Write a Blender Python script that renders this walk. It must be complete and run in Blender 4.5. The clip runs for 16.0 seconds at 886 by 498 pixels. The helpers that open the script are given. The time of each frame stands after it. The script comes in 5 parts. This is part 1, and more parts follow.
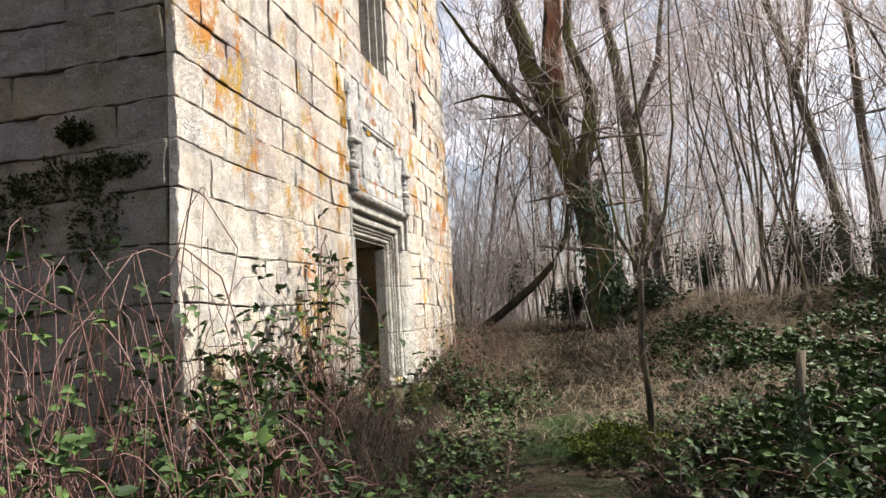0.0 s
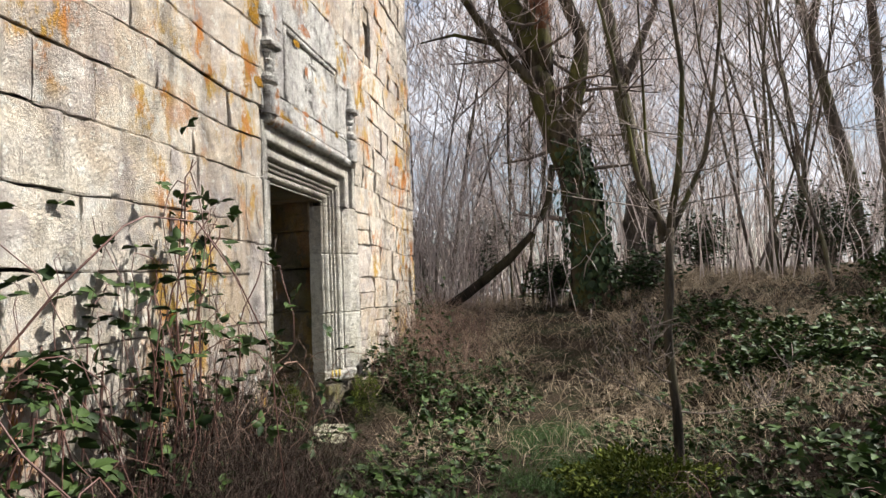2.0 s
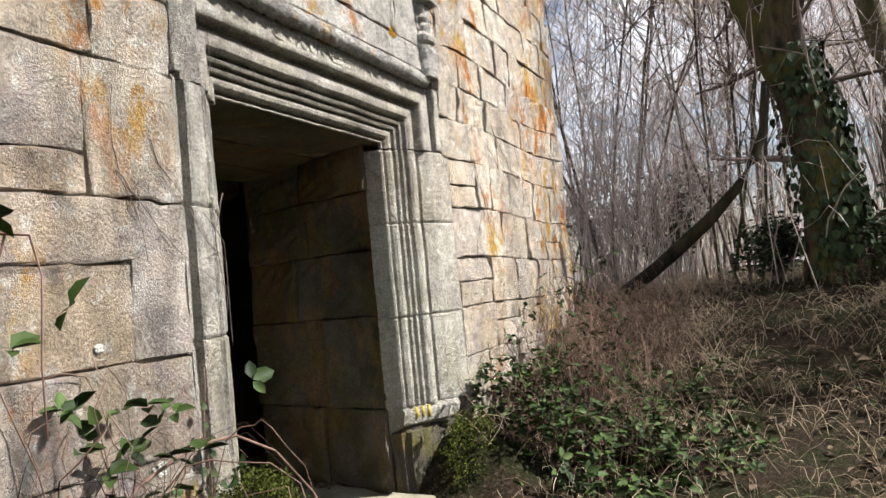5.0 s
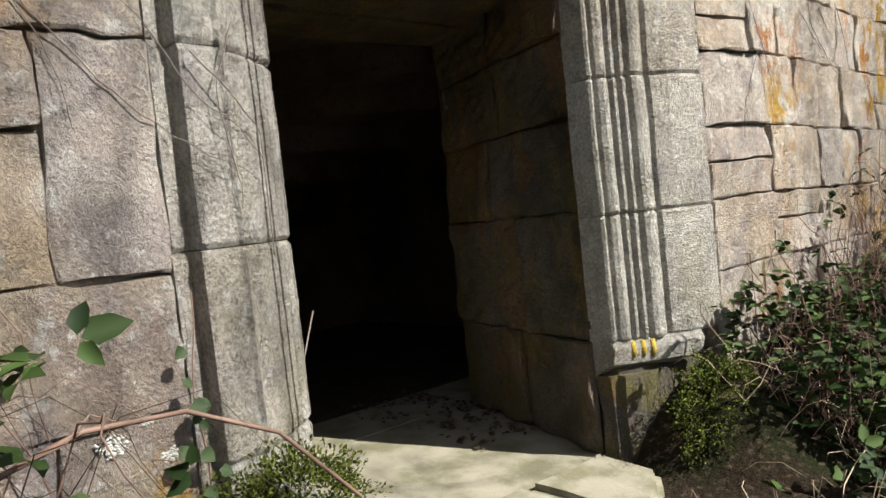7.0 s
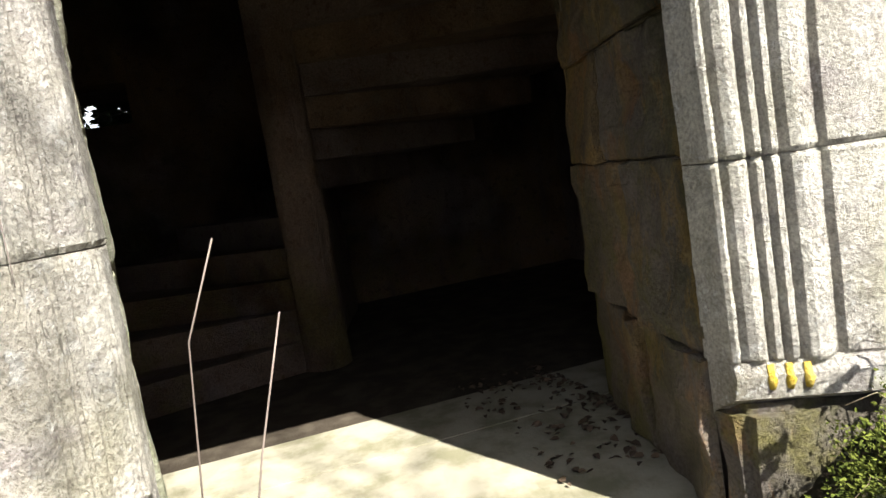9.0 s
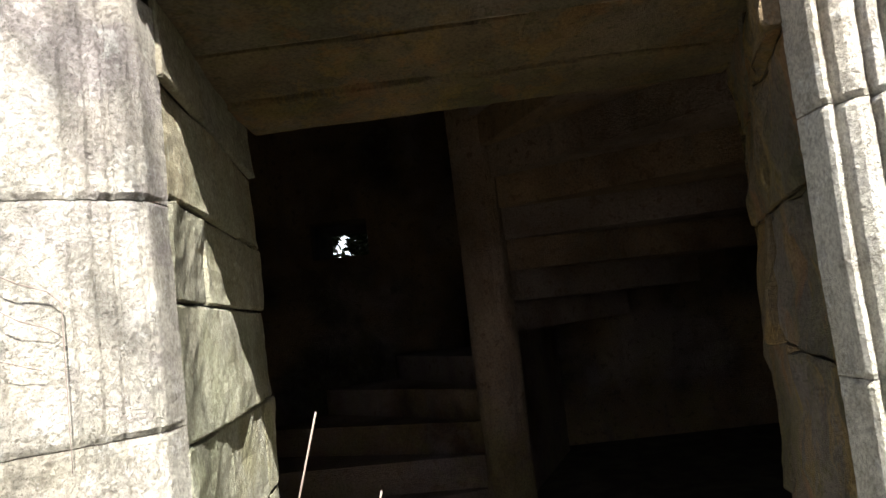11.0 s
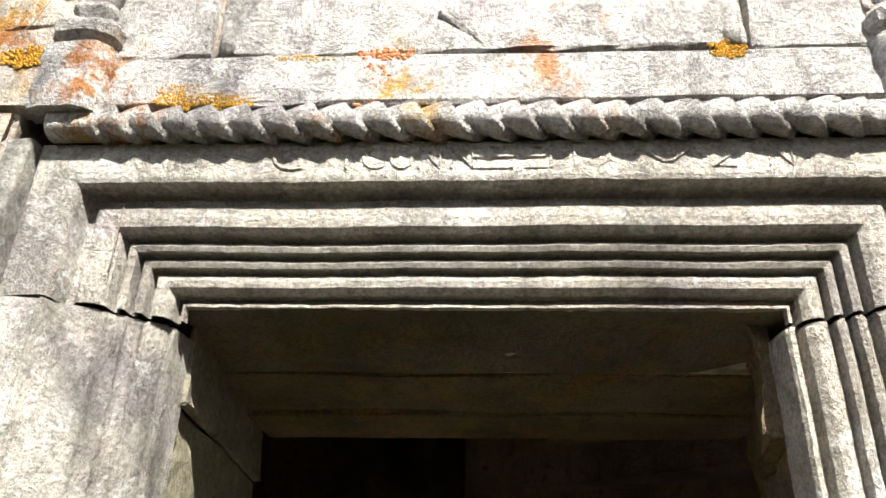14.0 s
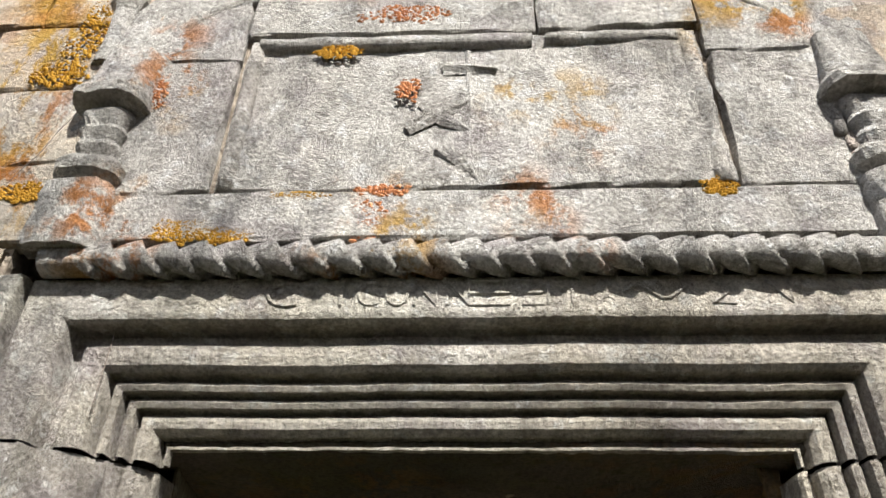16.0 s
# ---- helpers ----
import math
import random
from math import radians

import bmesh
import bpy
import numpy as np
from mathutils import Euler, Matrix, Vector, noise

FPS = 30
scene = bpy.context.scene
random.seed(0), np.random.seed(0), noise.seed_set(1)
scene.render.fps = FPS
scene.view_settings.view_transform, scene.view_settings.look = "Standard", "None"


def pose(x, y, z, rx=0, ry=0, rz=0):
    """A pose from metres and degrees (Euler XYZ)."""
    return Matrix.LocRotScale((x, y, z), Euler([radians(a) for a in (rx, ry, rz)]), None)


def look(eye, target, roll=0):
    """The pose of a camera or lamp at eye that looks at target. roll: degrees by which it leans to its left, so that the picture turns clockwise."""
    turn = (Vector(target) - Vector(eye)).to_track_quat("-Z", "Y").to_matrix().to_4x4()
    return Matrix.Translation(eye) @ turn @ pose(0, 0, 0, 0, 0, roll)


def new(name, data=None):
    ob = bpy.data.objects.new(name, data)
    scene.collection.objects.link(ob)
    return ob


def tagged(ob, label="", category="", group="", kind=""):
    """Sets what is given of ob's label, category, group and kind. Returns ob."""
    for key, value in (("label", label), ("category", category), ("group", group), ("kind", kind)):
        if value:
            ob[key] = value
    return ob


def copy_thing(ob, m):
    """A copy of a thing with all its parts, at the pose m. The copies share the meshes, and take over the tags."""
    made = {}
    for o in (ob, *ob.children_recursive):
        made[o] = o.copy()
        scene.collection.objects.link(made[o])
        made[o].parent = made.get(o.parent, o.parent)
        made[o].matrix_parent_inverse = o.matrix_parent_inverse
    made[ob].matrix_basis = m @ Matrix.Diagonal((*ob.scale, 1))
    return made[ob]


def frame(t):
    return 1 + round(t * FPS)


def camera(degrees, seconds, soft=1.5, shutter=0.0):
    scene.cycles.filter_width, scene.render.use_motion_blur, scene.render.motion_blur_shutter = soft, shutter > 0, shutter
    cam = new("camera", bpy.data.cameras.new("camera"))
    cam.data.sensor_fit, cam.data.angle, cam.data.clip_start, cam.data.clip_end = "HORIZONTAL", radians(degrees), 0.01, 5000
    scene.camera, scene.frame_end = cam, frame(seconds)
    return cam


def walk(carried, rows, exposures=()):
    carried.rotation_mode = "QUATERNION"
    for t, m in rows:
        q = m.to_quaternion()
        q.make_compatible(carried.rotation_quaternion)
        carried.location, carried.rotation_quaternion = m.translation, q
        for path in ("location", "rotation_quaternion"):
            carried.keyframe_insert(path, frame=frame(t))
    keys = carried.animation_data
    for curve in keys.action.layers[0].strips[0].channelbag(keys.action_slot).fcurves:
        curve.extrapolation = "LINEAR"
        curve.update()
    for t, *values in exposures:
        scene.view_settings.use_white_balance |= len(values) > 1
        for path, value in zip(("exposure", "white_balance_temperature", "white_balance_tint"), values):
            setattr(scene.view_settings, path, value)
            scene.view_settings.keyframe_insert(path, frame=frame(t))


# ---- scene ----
cam = camera(62.5, 16.0)
METRES, EYE, TILT, LEAN, TURN = 8.0, 1.5, 0.0, 0.0, 11.3
ROWS = [
    (0.0, 0.0, 0.0, 0.0, 0.29, 5.06, 3.31),
    (0.5, -0.0014, 0.0587, -0.0029, 1.37, 4.9, 2.9),
    (1.0, -0.0013, 0.1206, -0.001, 1.16, 4.3, 1.23),
    (1.5, 0.0035, 0.178, 0.0018, -6.48, 2.57, 3.66),
    (2.0, 0.0179, 0.2388, -0.0007, -2.11, 3.1, 2.18),
    (2.5, 0.0276, 0.2919, -0.0042, -3.07, 1.84, 3.04),
    (3.0, 0.0435, 0.3508, -0.0055, 4.85, 1.71, 4.46),
    (5.5, 0.0781, 0.6109, -0.0046, 18.69, 3.88, 5.32),
    (6.0, 0.0857, 0.6528, -0.0054, 28.59, 2.7, 3.41),
    (6.5, 0.0797, 0.6931, -0.0075, 31.23, 1.96, 4.14),
    (7.0, 0.0759, 0.7292, -0.015, 38.2, -2.64, 6.17),
    (7.5, 0.0778, 0.766, -0.0111, 44.55, -5.4, 6.04),
    (8.0, 0.0664, 0.8084, -0.0155, 45.66, -6.49, 7.85),
    (8.5, 0.0616, 0.8445, -0.0155, 49.73, -6.49, 9.93),
    (9.0, 0.0674, 0.8815, -0.0118, 60.47, -6.45, 9.16),
    (9.5, 0.0629, 0.9068, -0.0131, 65.08, -5.97, 8.4),
    (10.0, 0.0617, 0.9205, -0.0083, 72.86, -4.49, 8.96),
    (12.5, 0.0879, 0.9428, 0.0153, 84.98, 15.73, -1.09),
    (13.0, 0.0878, 0.9427, 0.0194, 83.51, 19.45, -1.02),
    (13.5, 0.0879, 0.9426, 0.0225, 82.38, 23.03, -1.07),
    (14.0, 0.0866, 0.9419, 0.0258, 81.61, 26.37, -1.29),
    (14.5, 0.0851, 0.9414, 0.0283, 81.14, 29.0, -1.42),
    (15.0, 0.0845, 0.9419, 0.0309, 80.5, 31.21, -1.0),
    (15.5, 0.0853, 0.941, 0.0327, 80.91, 33.28, -1.54),
    (16.0, 0.0871, 0.9411, 0.0337, 81.23, 35.08, -1.02),
]
PATH = [(t, pose(0, 0, EYE, TILT, LEAN, TURN) @ pose(METRES * x, METRES * y, METRES * z, 90 + pitch, roll, yaw)) for t, x, y, z, yaw, pitch, roll in ROWS]
walk(cam, PATH, [(0.0, 1.45), (2.0, 1.24), (5.0, 1.29), (6.5, 1.06), (8.0, 1.28), (9.0, 2.04), (10.0, 2.31), (12.5, 2.53), (13.2, 2.53), (14.0, 2.09), (15.0, 1.71), (16.0, 1.32)])

# ---------------------------------------------------------------- world and sun
SUN_AZ, SUN_EL = radians(20.0), radians(44.5)     # azimuth from +x towards +y
SUN_TO = Vector((math.cos(SUN_EL) * math.cos(SUN_AZ), math.cos(SUN_EL) * math.sin(SUN_AZ), math.sin(SUN_EL)))
world = bpy.data.worlds.new("world")
scene.world = world
world.use_nodes = True
wn, wl = world.node_tree.nodes, world.node_tree.links
wn.clear()
w_out = wn.new("ShaderNodeOutputWorld")
w_bg = wn.new("ShaderNodeBackground")
w_sky = wn.new("ShaderNodeTexSky")
w_sky.sky_type, w_sky.sun_disc = "NISHITA", False
w_sky.sun_elevation, w_sky.sun_rotation = SUN_EL, math.pi / 2 - SUN_AZ
w_co = wn.new("ShaderNodeTexCoord")
w_map = wn.new("ShaderNodeMapping")
w_map.inputs["Scale"].default_value = (1.0, 1.0, 2.6)
w_noise = wn.new("ShaderNodeTexNoise")
w_noise.inputs["Scale"].default_value, w_noise.inputs["Detail"].default_value = 2.3, 7.0
w_noise.inputs["Roughness"].default_value = 0.55
w_ramp = wn.new("ShaderNodeValToRGB")
w_ramp.color_ramp.elements[0].position, w_ramp.color_ramp.elements[1].position = 0.42, 0.60
w_mix = wn.new("ShaderNodeMixRGB")
w_mix.inputs[2].default_value = (11.2, 11.4, 12.5, 1)
wl.new(w_co.outputs["Generated"], w_map.inputs["Vector"])
wl.new(w_map.outputs["Vector"], w_noise.inputs["Vector"])
wl.new(w_noise.outputs["Fac"], w_ramp.inputs["Fac"])
wl.new(w_ramp.outputs["Color"], w_mix.inputs[0])
wl.new(w_sky.outputs["Color"], w_mix.inputs[1])
wl.new(w_mix.outputs["Color"], w_bg.inputs["Color"])
w_bg.inputs["Strength"].default_value = 0.046
wl.new(w_bg.outputs["Background"], w_out.inputs["Surface"])

sun_data = bpy.data.lights.new("sun", "SUN")
sun_data.energy, sun_data.angle, sun_data.color = 5.0, radians(0.5), (1.0, 0.97, 0.915)
sun = new("sun", sun_data)
sun.matrix_world = look(SUN_TO * 60, (0, 0, 0))


# ---------------------------------------------------------------- materials
class Nodes:
    """A small builder for procedural materials."""

    def __init__(self, name, rough=0.9, specular=0.3):
        self.m = bpy.data.materials.new(name)
        self.m.use_nodes = True
        self.n, self.l = self.m.node_tree.nodes, self.m.node_tree.links
        self.b = self.n["Principled BSDF"]
        self.b.inputs["Roughness"].default_value = rough
        self.b.inputs["Specular IOR Level"].default_value = specular
        self.pos = self.n.new("ShaderNodeNewGeometry").outputs["Position"]

    def mapped(self, scale):
        q = self.n.new("ShaderNodeMapping")
        q.inputs["Scale"].default_value = scale
        self.l.new(self.pos, q.inputs["Vector"])
        return q.outputs["Vector"]

    def noise(self, scale, detail=5.0, rough=0.55, stretch=(1, 1, 1), dist=0.0):
        q = self.n.new("ShaderNodeTexNoise")
        q.inputs["Scale"].default_value, q.inputs["Detail"].default_value = scale, detail
        q.inputs["Roughness"].default_value, q.inputs["Distortion"].default_value = rough, dist
        self.l.new(self.mapped(stretch), q.inputs["Vector"])
        return q.outputs["Fac"]

    def ramp(self, fac, lo, hi, a=0.0, b=1.0):
        q = self.n.new("ShaderNodeMapRange")
        q.interpolation_type = "SMOOTHSTEP"
        for i, v in zip((1, 2, 3, 4), (lo, hi, a, b)):
            q.inputs[i].default_value = v
        self.l.new(fac, q.inputs[0])
        return q.outputs[0]

    def mul(self, a, b, op="MULTIPLY"):
        q = self.n.new("ShaderNodeMath")
        q.operation = op
        for i, v in enumerate((a, b)):
            if isinstance(v, (int, float)):
                q.inputs[i].default_value = v
            else:
                self.l.new(v, q.inputs[i])
        return q.outputs[0]

    def mix(self, fac, a, b, kind="MIX"):
        q = self.n.new("ShaderNodeMixRGB")
        q.blend_type = kind
        for i, v in zip((0, 1, 2), (fac, a, b)):
            if isinstance(v, (int, float)):
                q.inputs[i].default_value = v
            elif isinstance(v, tuple):
                q.inputs[i].default_value = (*v, 1)
            else:
                self.l.new(v, q.inputs[i])
        return q.outputs[0]

    def axis(self, k):
        q = self.n.new("ShaderNodeSeparateXYZ")
        self.l.new(self.pos, q.inputs[0])
        return q.outputs[k]

    def random(self):
        return self.n.new("ShaderNodeObjectInfo").outputs["Random"]

    def island(self):
        return self.n.new("ShaderNodeNewGeometry").outputs["Random Per Island"]

    def done(self, colour, bump=None, strength=0.5, distance=0.01):
        if isinstance(colour, tuple):
            self.b.inputs["Base Color"].default_value = (*colour, 1)
        else:
            self.l.new(colour, self.b.inputs["Base Color"])
        if bump is not None:
            q = self.n.new("ShaderNodeBump")
            q.inputs["Strength"].default_value, q.inputs["Distance"].default_value = strength, distance
            self.l.new(bump, q.inputs["Height"])
            self.l.new(q.outputs[0], self.b.inputs["Normal"])
        return self.m


def stone_material(name, base, light, lichen=0.0, stain=0.35, moss=0.0, low=0.0, spot=1.15, vary=0.5, flow=(1, 1.5, 0.5), mottle=0.25, gritty=0.75, rare=0.43):
    s = Nodes(name, 0.92, 0.2)
    big, mid, fine, grit = s.noise(1.3, 4), s.noise(7.0, 6, 0.65), s.noise(60.0, 6, 0.8), s.noise(190.0, 3, 0.8)
    c = s.mix(s.ramp(mid, 0.35, 0.68), base, light)
    tint = s.mix(s.random(), (0.50, 0.33, 0.18), (0.42, 0.36, 0.37))
    c = s.mix(s.mul(s.ramp(s.noise(0.9, 3), 0.35, 0.65), vary), c, tint)
    c = s.mix(s.ramp(big, 0.50, 0.72, 0.0, 0.55), c, (0.31, 0.25, 0.25))
    if base[0] > 0.6:
        c = s.mix(s.ramp(s.noise(4.2, 6, 0.68), 0.50, 0.64, 0.0, 0.55), c, (0.40, 0.355, 0.365))
        c = s.mix(s.ramp(s.noise(3.1, 6, 0.7, (1.2, 1.1, 0.9)), 0.55, 0.66, 0.0, 0.6), c, (0.90, 0.86, 0.79))
    streak = s.noise(2.6, 5, 0.6, (1, 2.2, 0.32))
    c = s.mix(s.ramp(streak, 0.52, 0.74, 0.0, stain), c, (0.11, 0.095, 0.085))
    pale = s.noise(16.0, 5, 0.6)
    c = s.mix(s.ramp(pale, 0.58, 0.64, 0.0, 0.55), c, tuple(min(0.86, q * 1.16) for q in light))
    c = s.mix(s.ramp(s.noise(11.0, 8, 0.75), 0.50, 0.60, 0.0, mottle), c, (0.17, 0.155, 0.14))
    if lichen:
        patch = s.mul(s.ramp(s.noise(spot, 3, 0.5, (1, 1, 0.75)), rare, rare + 0.11), s.ramp(s.noise(5.0, 8, 0.75, flow), 0.48, 0.57))
        tint = s.mix(s.ramp(s.noise(3.0, 2), 0.4, 0.6), (0.52, 0.19, 0.03), (0.55, 0.33, 0.05))
        c = s.mix(s.mul(patch, lichen), c, tint)
    if moss:
        g = s.mul(s.ramp(s.noise(3.2, 6, 0.65), 0.46, 0.64), s.ramp(s.axis(2), 0.3, 1.9, 1.0, low))
        c = s.mix(s.mul(g, moss), c, (0.21, 0.19, 0.05))
    c = s.mix(s.ramp(fine, 0.42, 0.72, 0.0, 0.35 * gritty), c, (0.25, 0.22, 0.19), "MULTIPLY")
    c = s.mix(s.ramp(grit, 0.52, 0.66, 0.0, 0.75 * gritty), c, (0.20, 0.18, 0.16), "MULTIPLY")
    pit = s.ramp(s.noise(34.0, 9, 0.85), 0.31, 0.40, 1.0, 0.0)
    c = s.mix(s.mul(pit, 0.62), c, tuple(q * 0.26 for q in base))
    grain = s.noise(95.0, 4, 0.7)
    c = s.mix(s.ramp(grain, 0.38, 0.54, 0.50 if gritty > 0.5 else 0.34, 0.0), c, (0.34, 0.31, 0.28), "MULTIPLY")
    crust = s.mul(s.ramp(s.noise(26.0, 6, 0.8, (1.1, 0.9, 1.0)), 0.58, 0.62), s.ramp(s.noise(2.4, 3), 0.42, 0.60))
    c = s.mix(s.mul(crust, 0.55), c, tuple(min(0.88, q * 1.22) for q in light))
    h = s.mul(s.mul(s.mul(fine, 1.0), s.mul(mid, 1.5), "ADD"), s.mul(grain, 0.75), "ADD")
    h = s.mul(s.mul(h, s.mul(pit, 0.55), "SUBTRACT"), s.mul(crust, 0.12), "ADD")
    return s.done(c, h, 1.0, 0.028)


STONE = stone_material("granite ashlar", (0.76, 0.66, 0.53), (0.87, 0.80, 0.69), 0.95, 0.55, 0.5, 0.03, 1.0, 0.60, (1, 1.3, 0.75), 0.30, 0.45, 0.44)
# darker copy of the facade granite; this wall's shade is in the colour
STONE_SIDE = stone_material("shade-dark weathered side ashlar", (0.26, 0.23, 0.20), (0.34, 0.31, 0.27), 0.0, 0.8, 0.8, 0.35)
STONE_DOOR = stone_material("carved door granite", (0.68, 0.65, 0.56), (0.82, 0.79, 0.70), 0.0, 0.40, 0.6, 0.1, 1.15, 0.25, (1, 1, 1), 0.35, 0.85)
STONE_PANEL = stone_material("carved panel granite", (0.62, 0.60, 0.555), (0.80, 0.78, 0.735), 0.9, 0.30, 0.0, 0.0, 1.7, 0.1, (1.3, 1.5, 1.4), 0.5, 0.8, 0.53)
# right reveal, soffit and footings: greenish stone, its colour darkened for shade
STONE_IN = stone_material("shade-dark inner rubble stone", (0.058, 0.056, 0.026), (0.098, 0.094, 0.044), 0.25, 0.75, 0.75, 0.3)
# left reveal: algae green, with grazing sun put into its lighter colour
STONE_REVEAL = stone_material("sun-lightened algae-green reveal stone", (0.40, 0.41, 0.28), (0.55, 0.55, 0.42), 0.0, 0.5, 0.8, 0.3)
# room stone coloured near black; the colour stands in for indoor shade
STONE_ROOM = stone_material("shade-dark room stone", (0.030, 0.024, 0.018), (0.050, 0.040, 0.030), 0.0, 0.6, 0.3, 0.2)
# reddish stair stone, lowered in colour to imitate the unlit stairwell
STONE_STAIR = stone_material("shade-dark stair stone", (0.050, 0.027, 0.014), (0.085, 0.046, 0.024), 0.0, 0.6, 0.4, 0.2)

s = Nodes("deep mortar joint", 1.0, 0.1)
MORTAR = s.done(s.mix(s.ramp(s.noise(14, 5), 0.4, 0.7), (0.18, 0.15, 0.12), (0.36, 0.31, 0.25)), s.noise(60), 0.8, 0.02)

s = Nodes("worn threshold stone", 0.85, 0.25)
SLAB = s.done(s.mix(s.ramp(s.noise(5, 6, 0.6), 0.40, 0.68), (0.31, 0.285, 0.215), (0.17, 0.16, 0.10)), s.noise(40, 6, 0.7), 0.5, 0.01)

# inner floor painted dark in place of the shade beyond the passage
s = Nodes("shade-dark floor", 1.0, 0.1)
FLOOR_SHADE = s.done(s.mix(s.ramp(s.noise(6, 6, 0.6), 0.4, 0.65), (0.045, 0.036, 0.026), (0.075, 0.062, 0.045)), s.noise(40, 6, 0.7), 0.6, 0.02)

s = Nodes("leaf litter ground", 1.0, 0.1)
g_mix = s.mix(s.ramp(s.noise(2.2, 6, 0.6), 0.40, 0.62), (0.032, 0.022, 0.014), (0.020, 0.024, 0.009))
g_mix = s.mix(s.ramp(s.noise(38, 4, 0.75), 0.50, 0.70, 0, 0.8), g_mix, (0.12, 0.088, 0.060))
GROUND = s.done(g_mix, s.noise(30, 6, 0.7), 1.0, 0.05)


def plant_material(name, dark, light, rough=0.5, spec=0.4, sub=0.0):
    q = Nodes(name, rough, spec)
    c = q.mix(q.island(), dark, light)
    if sub:
        q.b.inputs["Transmission Weight"].default_value = 0.0
    return q.done(c)


LEAF = plant_material("bramble leaf", (0.010, 0.022, 0.006), (0.055, 0.092, 0.020), 0.62, 0.2)
LEAF_IVY = plant_material("ivy leaf", (0.018, 0.035, 0.014), (0.055, 0.085, 0.030), 0.6, 0.25)
GRASS_DRY = plant_material("dry grass", (0.18, 0.135, 0.09), (0.56, 0.45, 0.32), 0.85, 0.15)
GRASS_GREEN = plant_material("green grass", (0.028, 0.060, 0.011), (0.060, 0.116, 0.024), 0.6, 0.3)
CANE = plant_material("bramble cane", (0.056, 0.022, 0.018), (0.188, 0.094, 0.071), 0.5, 0.4)
CANE_BROWN = plant_material("brown bramble cane", (0.085, 0.048, 0.034), (0.30, 0.19, 0.14), 0.6, 0.3)
TWIG = plant_material("grey twig", (0.093, 0.072, 0.061), (0.289, 0.234, 0.200), 0.85, 0.2)
TWIG_PALE = plant_material("pale dead twig", (0.36, 0.29, 0.26), (0.74, 0.63, 0.58), 0.85, 0.2)
MOSS = plant_material("moss", (0.028, 0.040, 0.008), (0.13, 0.15, 0.028), 0.95, 0.1)
STEM_DARK = plant_material("dark dead stem", (0.021, 0.014, 0.011), (0.076, 0.054, 0.040), 0.85, 0.15)
MOSS_DARK = plant_material("dark moss", (0.012, 0.015, 0.005), (0.040, 0.045, 0.012), 0.95, 0.1)
DEAD_LEAF = plant_material("dead leaf", (0.036, 0.024, 0.015), (0.136, 0.096, 0.064), 0.8, 0.2)


def bark_material(name, dark, light, moss):
    q = Nodes(name, 0.95, 0.15)
    grain = q.noise(9, 7, 0.7, (1, 1, 0.22))
    c = q.mix(q.ramp(grain, 0.36, 0.66), dark, light)
    c = q.mix(q.mul(q.ramp(q.noise(1.7, 5, 0.6), 0.44, 0.62), moss), c, (0.115, 0.115, 0.030))
    return q.done(c, grain, 1.0, 0.04)


BARK = bark_material("mossy bark", (0.026, 0.021, 0.016), (0.11, 0.088, 0.062), 0.7)
BARK_RED = bark_material("stripped red bark", (0.16, 0.07, 0.045), (0.32, 0.16, 0.10), 0.25)
BARK_GREY = bark_material("grey bark", (0.055, 0.044, 0.036), (0.20, 0.165, 0.14), 0.4)
BARK_DEAD = bark_material("rotten dark bark", (0.014, 0.011, 0.009), (0.045, 0.035, 0.026), 0.12)


# ---------------------------------------------------------------- mesh helpers
def mesh_of(name, verts, faces, smooth=False):
    me = bpy.data.meshes.new(name)
    me.from_pydata([tuple(map(float, v)) for v in verts], [], faces)
    if smooth:
        me.polygons.foreach_set("use_smooth", [True] * len(me.polygons))
    me.update()
    return me


def big_mesh(name, verts, faces, smooth=False):
    """From an (n, 3) array and an (m, k) array of equal faces."""
    me = bpy.data.meshes.new(name)
    k = faces.shape[1]
    me.vertices.add(len(verts))
    me.vertices.foreach_set("co", np.asarray(verts, np.float32).ravel())
    me.loops.add(faces.size)
    me.loops.foreach_set("vertex_index", faces.astype(np.int32).ravel())
    me.polygons.add(len(faces))
    me.polygons.foreach_set("loop_start", np.arange(0, faces.size, k, dtype=np.int32))
    if smooth:
        me.polygons.foreach_set("use_smooth", np.ones(len(faces), bool))
    me.update(calc_edges=True)
    return me


def part(name, me, material, parent=None, label=""):
    if isinstance(me, bmesh.types.BMesh):
        bm, me = me, bpy.data.meshes.new(name)
        bm.to_mesh(me)
        bm.free()
    if not me.materials:
        me.materials.append(material)
    ob = new(name, me)
    ob.parent = parent
    return tagged(ob, label)


def boxes(name, specs):
    """One mesh of boxes (x0, y0, z0, x1, y1, z1)."""
    v, f = [], []
    for x0, y0, z0, x1, y1, z1 in specs:
        k = len(v)
        v += [(x, y, z) for z in (z0, z1) for x, y in ((x0, y0), (x1, y0), (x1, y1), (x0, y1))]
        f += [[k + i for i in q] for q in ((3, 2, 1, 0), (4, 5, 6, 7), (0, 1, 5, 4), (1, 2, 6, 5), (2, 3, 7, 6), (3, 0, 4, 7))]
    return v, f


def prism(plan, z0, z1):
    """A column over a plan given counter-clockwise."""
    n = len(plan)
    v = [(x, y, z0) for x, y in plan] + [(x, y, z1) for x, y in plan]
    f = [list(range(n))[::-1], list(range(n, 2 * n))] + [[i, (i + 1) % n, n + (i + 1) % n, n + i] for i in range(n)]
    return v, f


def joined(*pieces):
    v, f = [], []
    for pv, pf in pieces:
        k = len(v)
        v += pv
        f += [[k + i for i in q] for q in pf]
    return v, f


def sm(x, a, b):
    q = np.clip((x - a) / (b - a), 0, 1)
    return q * q * (3 - 2 * q)


rng = np.random.default_rng(7)

